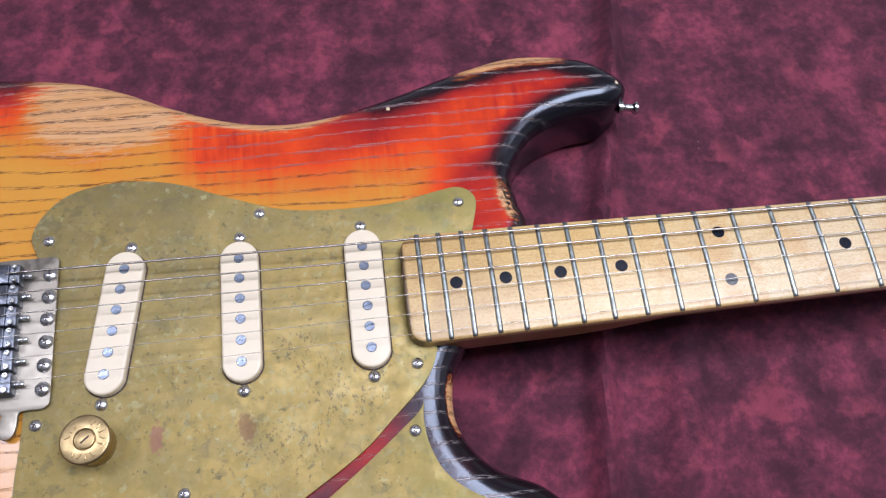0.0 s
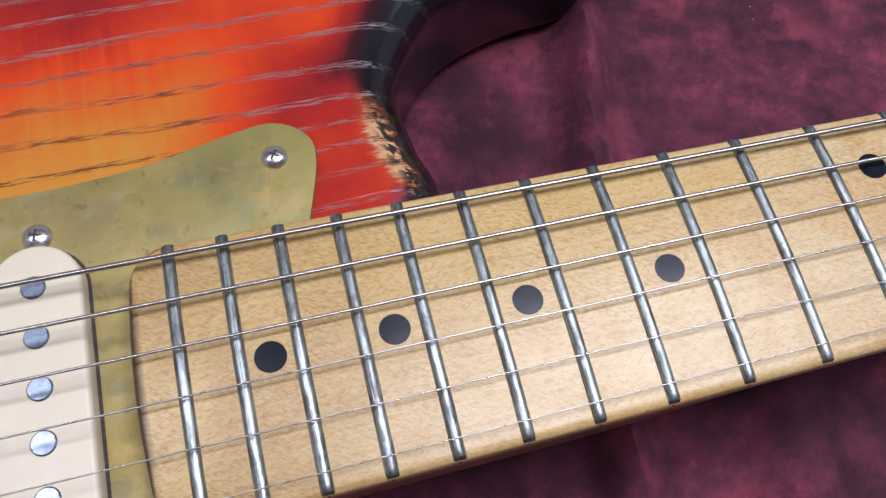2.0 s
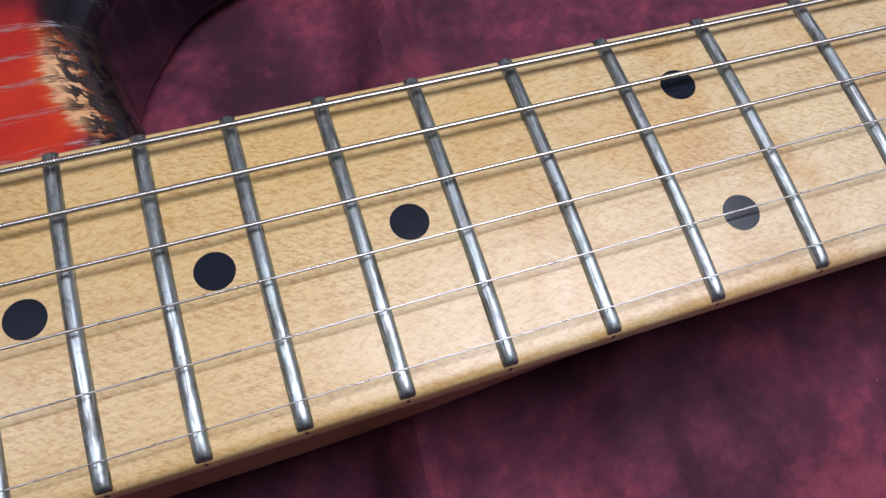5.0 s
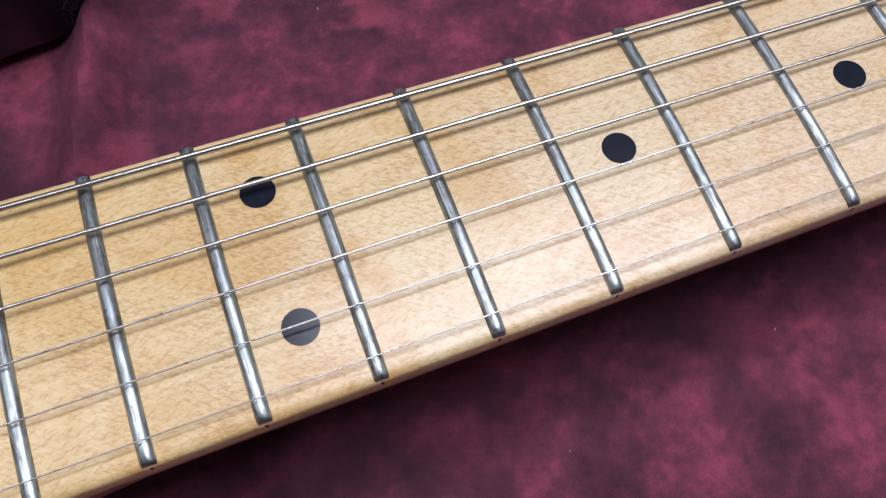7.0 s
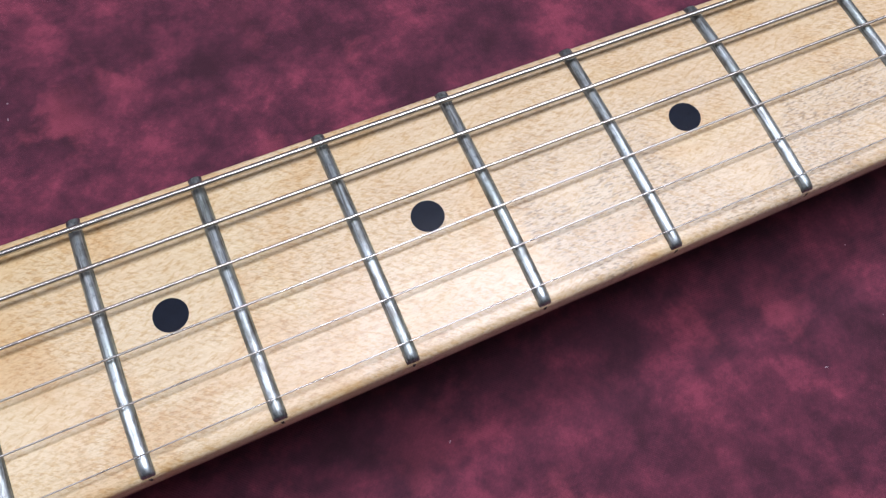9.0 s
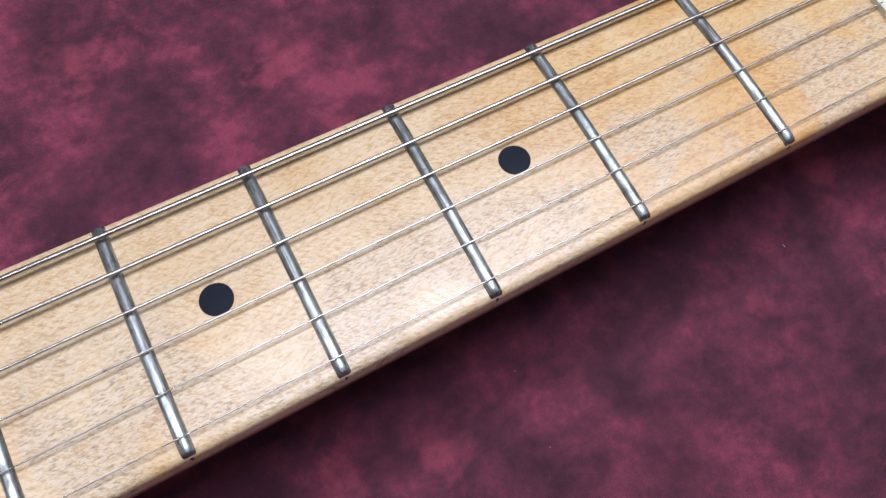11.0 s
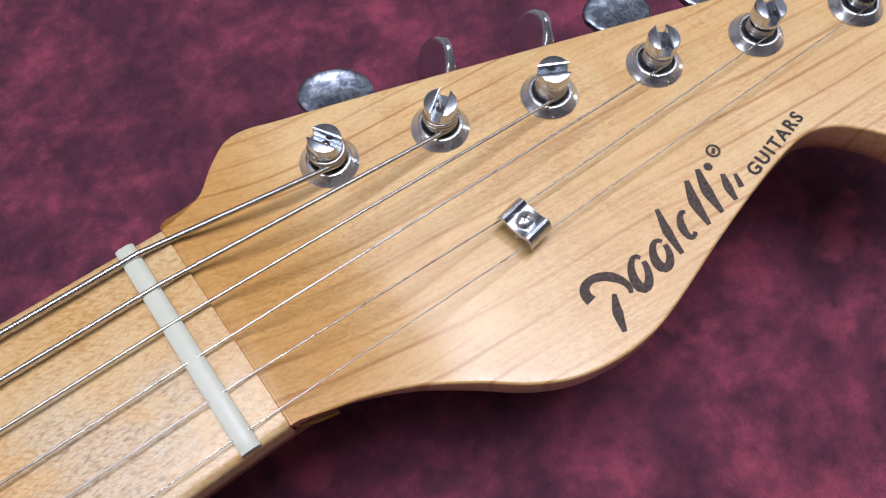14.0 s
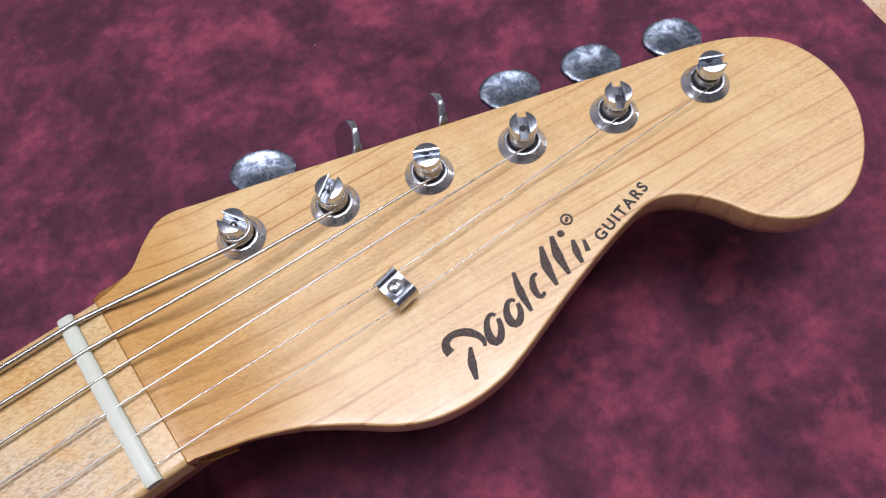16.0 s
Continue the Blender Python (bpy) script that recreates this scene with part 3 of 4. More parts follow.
def cloth_height(x, y):
    """Soft folds that lie across the cloth beside the body."""
    h = np.zeros_like(x)
    for ax, ay, bx, by, tall, wide in ((-405, -190, -296, 320, 13.0, 7), (-365, -170, -292, 90, 7.5, 11), (-300, -190, -262, 20, 3.0, 10), (-690, 190, -560, 320, 4.0, 10)):
        d = np.array((bx - ax, by - ay), float)
        ln = np.linalg.norm(d)
        d /= ln
        along = (x - ax) * d[0] + (y - ay) * d[1]
        off = (x - ax) * -d[1] + (y - ay) * d[0] + 3 * np.sin(along / 45)
        fade = np.clip(along / 70, 0, 1) ** 2 * np.clip((ln - along) / 70, 0, 1) ** 2
        h += tall * np.exp(-(off / wide) ** 2) * fade
    h += 0.5 * np.sin(x / 41 + np.sin(y / 37)) * np.sin(y / 53)
    return h - 0.6


def build_cloth():
    nx, ny = 460, 300
    u, v = np.meshgrid(np.linspace(0, 1, nx), np.linspace(0, 1, ny))
    y = -480 + 1000 * v
    x = -1050 + (1050 + 246 + 0.16 * y) * u
    z = cloth_height(x, y)
    top = np.c_[x.ravel(), y.ravel(), z.ravel()]
    low = top - (0, 0, 1.2)
    vs = [tuple(p) for p in np.vstack((top, low))]
    n = nx * ny
    fs = []
    for j in range(ny - 1):
        for i in range(nx - 1):
            a = j * nx + i
            fs += [(a, a + 1, a + nx + 1, a + nx), (n + a, n + a + nx, n + a + nx + 1, n + a + 1)]
    rim = [i for i in range(nx)] + [j * nx + nx - 1 for j in range(1, ny)] + [(ny - 1) * nx + i for i in range(nx - 2, -1, -1)] + [j * nx for j in range(ny - 2, 0, -1)]
    fs += [(a, n + a, n + b, b) for a, b in zip(rim, rim[1:] + rim[:1])]
    return tagged(part("tablecloth", (vs, fs), CLOTH), "mottled burgundy cloth spread on a table with soft folds", "tablecloth")


build_cloth()

# ---- guitar: body ----
guitar = new("electric_guitar")
tagged(guitar, "worn sunburst electric guitar lying on its back on a burgundy cloth", "guitar")
FACE = 46.0

BODY_LINE = curve([(-409, 27), (-409, 50), (-410, 66), (-397, 86), (-383, 95), (-366, 100), (-350, 102), (-339, 108), (-336, 118), (-350, 132), (-368, 139), (-400, 141.5),
                   (-433, 134), (-467, 122.5), (-500, 113), (-530, 110), (-560, 115), (-590, 127), (-620, 143), (-650, 153.5), (-700, 160), (-760, 141), (-796, 80), (-802, 0),
                   (-786, -105), (-740, -156), (-680, -166), (-600, -138), (-540, -118), (-480, -122), (-425, -136), (-400, -124), (-418, -99), (-442, -86), (-456, -66), (-456, -44), (-448, -27)],
                  3.0, closed=True)


def body_top(x, y):
    """Flat face with the forearm contour on the bass side."""
    s = (x + 575) * -0.235 + (y - 112) * 0.972
    s = np.clip(s, 0, 70)
    return FACE - 7.0 * (s / 60.0) ** 1.5


def build_body():
    geo, dist = carved(BODY_LINE, 12.0, 6.0, body_top, np.zeros_like, 3.0)
    ob = part("body", geo, ASH, guitar, "sunburst ash body with paint worn to bare wood")
    v = np.array(geo[0])
    x, y, z = v.T
    burst = dist / 68.0 + 0.05
    waist = np.exp(-((x + 545) / 55) ** 4) * (y > 60)
    burst = burst + waist * np.clip(0.47 - burst, 0, 0.45)
    amber = np.clip((-572 - x) / 26, 0, 1) * np.clip((x + 672) / 14, 0, 1) * (y > 60) * np.clip((150 - y) / 14, 0, 1)
    burst = burst + amber * np.clip(0.84 - burst, 0, 1)
    burst = burst * (1 - 0.24 * np.clip((x + 525) / 95, 0, 1) * (y > 20))
    horn = np.clip((x + 480) / 45, 0, 1) * np.clip((y - 62) / 20, 0, 1)
    burst = burst * (1 - horn) + horn * np.clip((dist - 4.5) / 35, 0, 0.46)
    burst = burst - 0.10 * np.clip((x + 385) / 40, 0, 1) * (y > 20)
    burst = np.where((y < -20) & (x > -540), burst * 0.5, burst)
    cut = np.hypot(x + 418, (y - 48))
    burst = burst - 0.03 * np.clip(1 - cut / 40, 0, 1)
    burst = burst - 0.09 * np.clip((x + 490) / 40, 0, 1) * np.clip((y - 100) / 22, 0, 1)
    by_neck = np.exp(-((y - 40) / 32) ** 4) * (x > -470) * (y > 20)
    burst = np.maximum(burst, 0.40 * by_neck * np.clip((dist - 5) / 6, 0, 1) * (z > 42))
    arm = np.clip(1.35 - (np.abs((x + 622) / 50) ** 3 + np.abs((y - 132) / 40) ** 3) ** (1 / 3), 0, 0.80)
    rim = np.clip(1.35 - dist / 11.0, 0, 1) * np.exp(-((x + 548) / 52) ** 4) * (y > 60) * (z > 30)
    tip = np.clip(1.6 - dist / 9.0, 0, 1) * np.exp(-((x + 402) / 34) ** 4) * (y > 120) * (z > 28)
    pocket = 0.72 * np.exp(-((dist - 8.5) / 4.5) ** 2) * np.exp(-((y - 48) / 15) ** 4) * (x > -440) * (z > 38)
    patch = np.clip(1.2 - np.hypot((x + 459) / 9, (y + 56) / 18), 0, 1) * (z < 43) * (z > 22)
    wear = np.maximum.reduce([arm, rim, tip, pocket, patch])
    pits = np.clip(1.5 - dist / 9.0, 0, 1) * np.exp(-((y - 46) / 18) ** 4) * (x > -440)
    for key, val in (("burst", np.clip(burst, 0, 1)), ("wear", wear), ("pits", pits), ("face", np.clip((z - body_top(x, y) + 3.5) / 3, 0, 1))):
        ob.data.attributes.new(key, "FLOAT", "POINT").data.foreach_set("value", val.astype(np.float32))
    return ob


body = build_body()

# ---- guitar: pickguard in two pieces ----
SCREW_HEAD = lathe([(2.0, -2.0), (2.1, 0.0), (2.3, 0.05), (2.1, 0.6), (1.5, 1.05), (0.7, 1.3), (0.05, 1.35)], 16)


# dark bars on the head in place of the shade in a cut cross
CROSS_SHADE = joined(box(-1.0, 1.0, -0.2, 0.2, 0.7, 1.38, 0.1), box(-0.2, 0.2, -1.0, 1.0, 0.7, 1.39, 0.1))
SCREW = part("screw", joined(SCREW_HEAD, CROSS_SHADE), BUSHING).data
SCREW.materials.append(BURNT_AND_SHADE)
for poly in SCREW.polygons:
    if poly.vertices[0] >= len(SCREW_HEAD[0]):
        poly.material_index = 1
bpy.data.objects.remove(bpy.data.objects["screw"])


def screw(parent, x, y, z, size=1.0, turn=0):
    ob = part("screw", SCREW, None, parent, at=at_mm(x, y, z, 0, 0, turn) @ Matrix.Scale(size, 4))
    return ob


guard_main = chain([(-652, 39), (-655.5, 51), (-648, 65), (-634, 74), (-610, 77), (-585, 73), (-560, 63), (-532, 53), (-503, 50), (-474, 51), (-452, 55.3), (-441, 56.5), (-434, 52), (-433, 45), (-437, 31), (-437.5, 28.6)],
                   [(-437.5, 28.6), (-466, 26.5)], [(-466, 26.5), (-466, -26.5)], [(-466, -26.5), (-462, -28.6)],
                   [(-462, -28.6), (-465, -37), (-471, -46), (-485, -59), (-502, -74), (-529, -91), (-565, -112), (-600, -124), (-640, -118), (-655, -96), (-655, -76), (-653, -46)],
                   [(-653, -46), (-652, 39)])
guard = part("pickguard", slab(guard_main, 46.1, 48.0, 0.25, 2), BRASS_SHEET, guitar, "aged brass pickguard with green patina")
guard_horn = chain([(-471.5, -54), (-475, -59), (-486, -68), (-500, -79), (-518, -92), (-548, -113)], [(-548, -113), (-500, -108), (-450, -114), (-436, -112), (-437, -106)],
                   [(-437, -106), (-447, -101), (-457, -95), (-466, -86), (-471, -74), (-472.5, -62), (-471.5, -54)])
horn_guard = part("pickguard_horn_plate", slab(guard_horn, 46.1, 48.0, 0.25, 2), BRASS_SHEET, guitar, "aged brass plate on the lower horn")
for sx, sy in ((-647, 47), (-543.5, 51.5), (-442, 47.5), (-472.5, -35.5), (-581, -83), (-647, -45)):
    screw(guard, sx, sy, 47.9, 1.3, sx * 7)
screw(horn_guard, -477, -67, 47.9, 1.3, 20)


# ---- guitar: pickups ----
def pickup(cx, cy, turn):
    m = pose(cx, cy, 0, 0, 0, turn)
    loop = np.array([(9.2 * math.cos(a), 26.5 * (1 if math.sin(a) >= 0 else -1) + 9.2 * math.sin(a)) for a in np.linspace(0, 2 * math.pi, 49)[:-1]])
    cover = part("pickup_cover", moved(slab(loop, 45.0, 52.4, 1.2, 4), m), CREAM, guitar, "cream plastic pickup cover")
    # dark ring laid on the guard as the shade round the cover
    gap = slab(inset(ccw(loop), -0.7), 47.9, 48.12, 0.05, 1)
    part("cover_gap_shade", moved(gap, m), BURNT_AND_SHADE, cover)
    for k in range(6):
        p = m @ Vector((0, 26.2 - 10.48 * k, 52.3))
        part("pole_piece", POLE, None, cover, at=at_mm(*p))
    for s in (1, -1):
        p = m @ Vector((0, s * 39.3, 48.0))
        screw(cover, p.x, p.y, p.z, 1.35, 30 * s + cx)
    return cover


POLE = part("pole_piece", lathe([(2.45, -1.0), (2.45, 0.35), (2.2, 0.55), (0.05, 0.55)], 20), POLE_STEEL).data
bpy.data.objects.remove(bpy.data.objects["pole_piece"])
pickup(-493.3, -0.3, 0)
pickup(-553.8, -0.4, 0)
pickup(-612.5, 0.2, -8.5)

# ---- guitar: bridge ----
plate_line = chain([(-640.5, 35), (-642, 37), (-645, 37.3)], [(-645, 37.3), (-700, 37.3)], [(-700, 37.3), (-700, -38)], [(-700, -38), (-664, -38), (-664, -46), (-660, -50.5), (-656, -49), (-654.5, -44), (-654, -39), (-650, -38)],
                   [(-650, -38), (-644, -38), (-641, -36), (-640.5, -33)], [(-640.5, -33), (-640.5, 35)], step=1.0)
bridge = part("bridge", slab(plate_line, 48.2, 50.4, 0.4, 2), PLATE_STEEL, guitar, "grey steel bridge plate")
for k in range(6):
    screw(bridge, -644, 27.5 - 11.3 * k, 50.4, 1.55, 40 * k)
    cy = 26.85 - 10.66 * k
    saddle = part("saddle", joined(box(-672, -655.5, cy - 4.9, cy + 4.9, 51.0, 57.5, 0.8), box(-671, -660, cy - 4.9, cy + 4.9, 57.0, 58.6, 0.8)), SADDLE_STEEL, bridge, "dark steel bridge saddle")
    for s in (1, -1):
        part("grub_screw", lathe([(1.35, 0), (1.35, 2.6), (1.1, 2.9), (0.6, 2.9), (0.6, 1.6), (0.05, 1.6)], 12), CHROME, saddle, at=at_mm(-657.6, cy + s * 3.3, 56.2))
    part("length_screw", moved(lathe([(1.2, 0), (1.2, 5), (0.9, 5.4), (0.05, 5.5)], 12), shift(-656.5, cy, 53.2, 0, 90, 0)), CHROME, saddle)

# ---- guitar: volume knob made from a brass shell head ----
knob = part("volume_knob", moved(lathe([(9.2, 48.1), (9.4, 49), (9.6, 57.0), (9.3, 57.6), (9.3, 59.3), (10.2, 59.8), (10.9, 60.4), (11.0, 61.6), (10.6, 62.2), (10.1, 62.4), (4.9, 62.4),
                                        (4.6, 62.1), (4.5, 61.4), (4.1, 61.3), (4.0, 62.0), (3.6, 62.15), (0.05, 62.1)], 48), shift(-620, -57, 0)), BRASS, guitar, "brass shotgun shell head used as a knob")
# dark bar painted in as the shade of the slot
part("slot", moved(box(-2.3, 2.3, -0.5, 0.5, 61.5, 62.2, 0.2), shift(-620, -57, 0, 0, 0, 40)), BURNT_AND_SHADE, knob)
for k in range(17):
    if k in (4, 5, 9, 10, 15):
        continue
    a = 2 * math.pi * k / 17
    part("stamped_bar", moved(box(-0.36, 0.36, -1.3, 1.3, 62.2, 62.75, 0.12), shift(-620 + 7.6 * math.cos(a), -57 + 7.6 * math.sin(a), 0, 0, 0, math.degrees(a) + 90 + 25 * (k % 3 - 1))), BRASS, knob)

# ---- guitar: strap button ----
button = part("strap_button", moved(lathe([(3.6, -2), (3.7, 0.3), (2.6, 1.0), (2.2, 2.0), (2.2, 5.6), (3.2, 6.6), (3.9, 7.2), (3.9, 8.6), (3.4, 9.2), (0.05, 9.3)], 24), shift(-337.5, 107.5, 30, 0, 90, -8)), CHROME, guitar, "chrome strap button on the upper horn")

# ---- guitar: neck and fingerboard ----
CROWN, ROUND = 56.6, 241.0


def half_width(x):
    return 21.0 + 7.0 * (-x / 466.0)


SIDE = 0.2  # the board sits a little to the bass side


def board_z(y):
    return CROWN - (ROUND - math.sqrt(ROUND * ROUND - y * y))


def build_neck():
    lay = []
    for x in [-472.5, -472.2, -471.5, -470, -467.5] + list(np.arange(-465, 44, 6.0)):
        heel = min(1, max(0, (-342 - x) / 60.0))
        heel = heel * heel * (3 - 2 * heel)
        w = half_width(x) - 0.4 - (9.0 * (1 - math.sqrt(max(0.0, 1 - ((-464 - x) / 9.0) ** 2))) if x < -464 else 0)
        deep = (1 - heel) * (16.0 + 1.5 * (-x / 400)) + heel * 20.0
        power = 2.0 / (2.5 + 7.0 * heel)
        arc = []
        for k in range(25):
            a = math.pi * k / 24
            c, s = math.cos(a), math.sin(a)
            top = 50.6 if x < 8 else 50.6 - 0.36 * (x - 8)
            low = deep if x < 8 else deep - 0.22 * (x - 8) - (2.0 if x > 40 else 0)
            arc.append((x, w * math.copysign(abs(c) ** power, c), top - low * abs(s) ** power))
        lay.append(arc)
    return rings(lay)


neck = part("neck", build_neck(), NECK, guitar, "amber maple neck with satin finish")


def build_board():
    """A crowned slab with rolled edges and a rounded end over the pickguard."""
    xs = [-475.2, -475.0, -474.6, -474.0, -473.0, -471.5, -469.5, -467] + list(np.arange(-460, 3, 10.0)) + [6.7, 7.4]
    lay = []
    for x in xs:
        w = half_width(x) + 0.25
        if x < -467:
            w -= 8.0 * (1 - math.sqrt(max(0.0, 1 - ((-467 - x) / 8.2) ** 2)))
        foot = 50.7 if x > -458 else 48.3
        row = [(x, SIDE - w, foot)]
        ys = [-w, -w + 0.15, -w + 0.5, -w + 1.1] + list(np.linspace(-w + 2, w - 2, 13)) + [w - 1.1, w - 0.5, w - 0.15, w]
        for y in ys:
            e = max(0.0, 1.2 - (w - abs(y)))
            roll = 1.2 - math.sqrt(max(0.0, 1.44 - e * e))
            end = 0.5 * max(0, 1 - (x + 475.2) / 1.2) ** 2 + 0.1 * max(0, (x - 6.7) / 0.6)
            row.append((x + 0.9 * (y / w) ** 2 * (x < -466), y + SIDE, board_z(y) - roll - end))
        row.append((x, w + SIDE, foot))
        lay.append(row)
    return rings(lay)


board = part("fingerboard", build_board(), BOARD, guitar, "worn maple fingerboard with grey finger marks")
co = np.array([v.co for v in board.data.vertices]) * 1000
# mask for the painted shade round the end face and its corners
ends = np.clip((-473.3 - co[:, 0]) / 0.8, 0, 1) + np.clip((-466 - co[:, 0]) / 3, 0, 1) * (np.abs(co[:, 1] - SIDE) > half_width(co[:, 0]) - 8 * (1 - np.sqrt(np.clip(1 - ((-467 - co[:, 0]) / 8.2) ** 2, 0, 1))) - 0.7)
board.data.attributes.new("rim", "FLOAT", "POINT").data.foreach_set("value", np.clip(ends, 0, 1).astype(np.float32))


def fret_x(n):
    return -648.0 * (1 - 2 ** (-n / 12))


def build_fret(n):
    """A crowned wire with bevelled ends."""
    x0, w = fret_x(n), half_width(fret_x(n)) - 0.05
    lay = []
    for y in [-w, -w + 0.3, -w + 0.6, -w + 1.5] + list(np.linspace(-w + 3.5, w - 3.5, 9)) + [w - 1.5, w - 0.6, w - 0.3, w]:
        e = w - abs(y)
        tall = 0.40 if e < 0.05 else 0.88 if e < 0.4 else 1.02 if e < 0.8 else 1.15
        wide = 1.10 if e < 0.05 else 1.30 if e < 0.4 else 1.34
        z = board_z(y) - 0.35 - (0.10 if e < 0.8 else 0)
        lay.append([(x0 + wide * math.cos(a), y + SIDE, z + (tall + 0.35) * math.sin(a) ** 0.8 if 0 < a < math.pi else z) for a in [math.pi * j / 10 for j in range(11)]])
    return rings(lay)


def build_tang(n, s):
    """The fret's foot in its filled slot, seen on the edge of the board."""
    x0, w = fret_x(n), half_width(fret_x(n)) + 0.27
    return box(x0 - 0.30, x0 + 0.30, min(s * w, s * (w - 1.2)) + SIDE, max(s * w, s * (w - 1.2)) + SIDE, board_z(w) - 2.2, board_z(w) - 0.75, 0.1)


for n in range(1, 23):
    fret = part("fret", build_fret(n), FRET_STEEL, board)
    for s in (1, -1):
        part("tang", build_tang(n, s), BURNT_AND_SHADE, fret)

DOT = part("dot_inlay", lathe([(3.15, -0.5), (3.15, 0.04), (0.05, 0.05)], 32), BLACK_DOT).data
bpy.data.objects.remove(bpy.data.objects["dot_inlay"])
for n in (3, 5, 7, 9, 12, 15, 17, 19, 21):
    for y in (12.9, -12.9) if n == 12 else (0,):
        part("dot_inlay", DOT, None, board, at=at_mm((fret_x(n) + fret_x(n - 1)) / 2, y, board_z(y) + 0.0, -math.degrees(y / ROUND) if y else 0))


def build_nut():
    lay = []
    for y in np.linspace(-20.9, 21.2, 23):
        z = board_z(y)
        top = z + (1.3 if abs(y) > 20.5 else 1.75)
        lay.append([(-1.2 + a, y, b) for a, b in ((0.0, z - 1.0), (3.4, z - 1.0), (3.4, top - 0.6), (3.0, top - 0.2), (2.4, top), (0.8, top), (0.1, top - 0.4))])
    return rings(lay)


part("nut", build_nut(), BONE, guitar, "pale bone nut")

# ---- guitar: headstock ----
head_line = chain([(7.3, -21.0), (14, -21.6), (21, -23), (29, -26), (37, -31), (44, -36.5), (51, -40.2), (59, -42), (67, -42), (75, -40.3), (92, -35), (108, -30.8), (119, -29.2), (126, -31.5), (132, -38), (137, -47),
                   (145, -53.4), (155, -55), (166, -50), (175, -40), (178.6, -28), (176.5, -16), (169, -8), (158, -2.6), (140, 3), (111, 12), (83, 20.8), (56, 29.2), (38, 34.6), (31, 36.4), (26, 35.6), (21, 31.5), (16.5, 26.4), (12, 23.6), (7.3, 21.5)],
                  [(7.3, 21.5), (7.3, -21.0)], step=1.5)


def head_top(x, y):
    t = np.clip((36 - x) / 28.7, 0, 1)
    crown = 9.9 - y * y / (2 * ROUND)
    return 46.5 + crown * t ** 1.5


def head_low(x):
    return 33.0 + 15.0 * np.clip((40 - x) / 31, 0, 1) ** 1.6


geo, _ = carved(head_line, 0.55, 8.0, head_top, head_low, 2.5)
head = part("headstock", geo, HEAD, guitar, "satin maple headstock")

POSTS = [(40.3, 20.6), (62.2, 14.4), (84.4, 7.7), (106.7, 0.9), (129.2, -6.0), (152.0, -12.9)]
POST_TURN = (-60, 36, -28, 60, 60, -28)
KEY_FLAT = (1, 0, 0, 1, 1, 1)
OUT = Vector((0.293, 0.956, 0))
ALONG = Vector((0.956, -0.293, 0))


def half_post(r, gap, z0, z1):
    arc = [(r * math.cos(a), r * math.sin(a)) for a in np.linspace(math.asin(gap / r), math.pi - math.asin(gap / r), 13)]
    return slab(np.array(arc), z0, z1, 0.25, 2)


for k, (px, py) in enumerate(POSTS):
    tuner = part("tuner", moved(lathe([(5.75, 46.4), (5.8, 46.75), (5.55, 47.0), (4.75, 47.6), (4.45, 48.3), (4.2, 48.45), (3.75, 48.4), (3.65, 47.6), (3.6, 46.6), (0.05, 46.6)], 40), shift(px, py, 0)), BUSHING, guitar, "chrome tuning machine with slotted post")
    # black filling as the shade between washer and post
    part("bushing_gap_shade", moved(lathe([(3.6, 46.65), (3.55, 47.5), (0.05, 47.55)], 24), shift(px, py, 0)), INK_AND_SHADE, tuner)
    part("post", moved(lathe([(2.95, 47.2), (2.95, 48.9), (2.6, 49.3), (2.55, 51.0), (3.1, 51.8), (3.2, 52.2), (3.2, 52.9), (0.05, 52.9)], 28), shift(px, py, 0)), AGED_CHROME, tuner)
    prongs = joined(half_post(3.2, 0.95, 52.6, 55.2), moved(half_post(3.2, 0.95, 52.6, 55.2), shift(0, 0, 0, 0, 0, 180)))
    part("slotted_tip", moved(prongs, shift(px, py, 0, 0, 0, POST_TURN[k])), AGED_CHROME, tuner)
    # black disc as the shade in the hole; nothing is bored
    part("post_hole_shade", moved(lathe([(0.85, 52.5), (0.85, 52.98), (0.05, 53.0)], 16), shift(px, py, 0)), INK_AND_SHADE, tuner)
    foot = Vector((px, py, 0)) + 7 * ALONG
    a, b = foot - 2 * OUT, foot + 19.5 * OUT
    part("shaft", tube([(a.x, a.y, 30.3), ((a.x + b.x) / 2, (a.y + b.y) / 2, 30.3), (b.x, b.y, 30.3)], 2.0, 12), AGED_CHROME, tuner)
    c = foot + (25.7 if KEY_FLAT[k] else 24.0) * OUT + (0 if KEY_FLAT[k] else 0.5) * ALONG
    ang = math.degrees(math.atan2(OUT.y, OUT.x))
    lay = []
    for s in np.sin(np.linspace(-math.pi / 2, math.pi / 2, 21)):
        r = math.sqrt(max(0.0, 1 - abs(s) ** 2.4)) + 0.03
        waist = 1.0 - 0.10 * (s < 0) * math.sin(math.pi * abs(s))
        thick = (1.25 + 1.2 * s * s) * min(1.0, 1.8 * r)
        lay.append([(6.7 * s, 8.5 * r * waist * math.cos(q), thick * math.copysign(abs(math.sin(q)) ** 0.4, math.sin(q))) for q in np.linspace(0, 2 * math.pi, 41)[:-1]])
    spin = 8 if KEY_FLAT[k] else 109
    part("button", moved(rings([[tuple(q * (1.0 if KEY_FLAT[k] else 1.05) for q in v) for v in ring] for ring in lay]), shift(c.x, c.y, 30.3, 0, 0, ang) @ pose(0, 0, 0, spin, 0, 0)), TARNISH if KEY_FLAT[k] else CHROME, tuner, "tarnished metal tuning button")

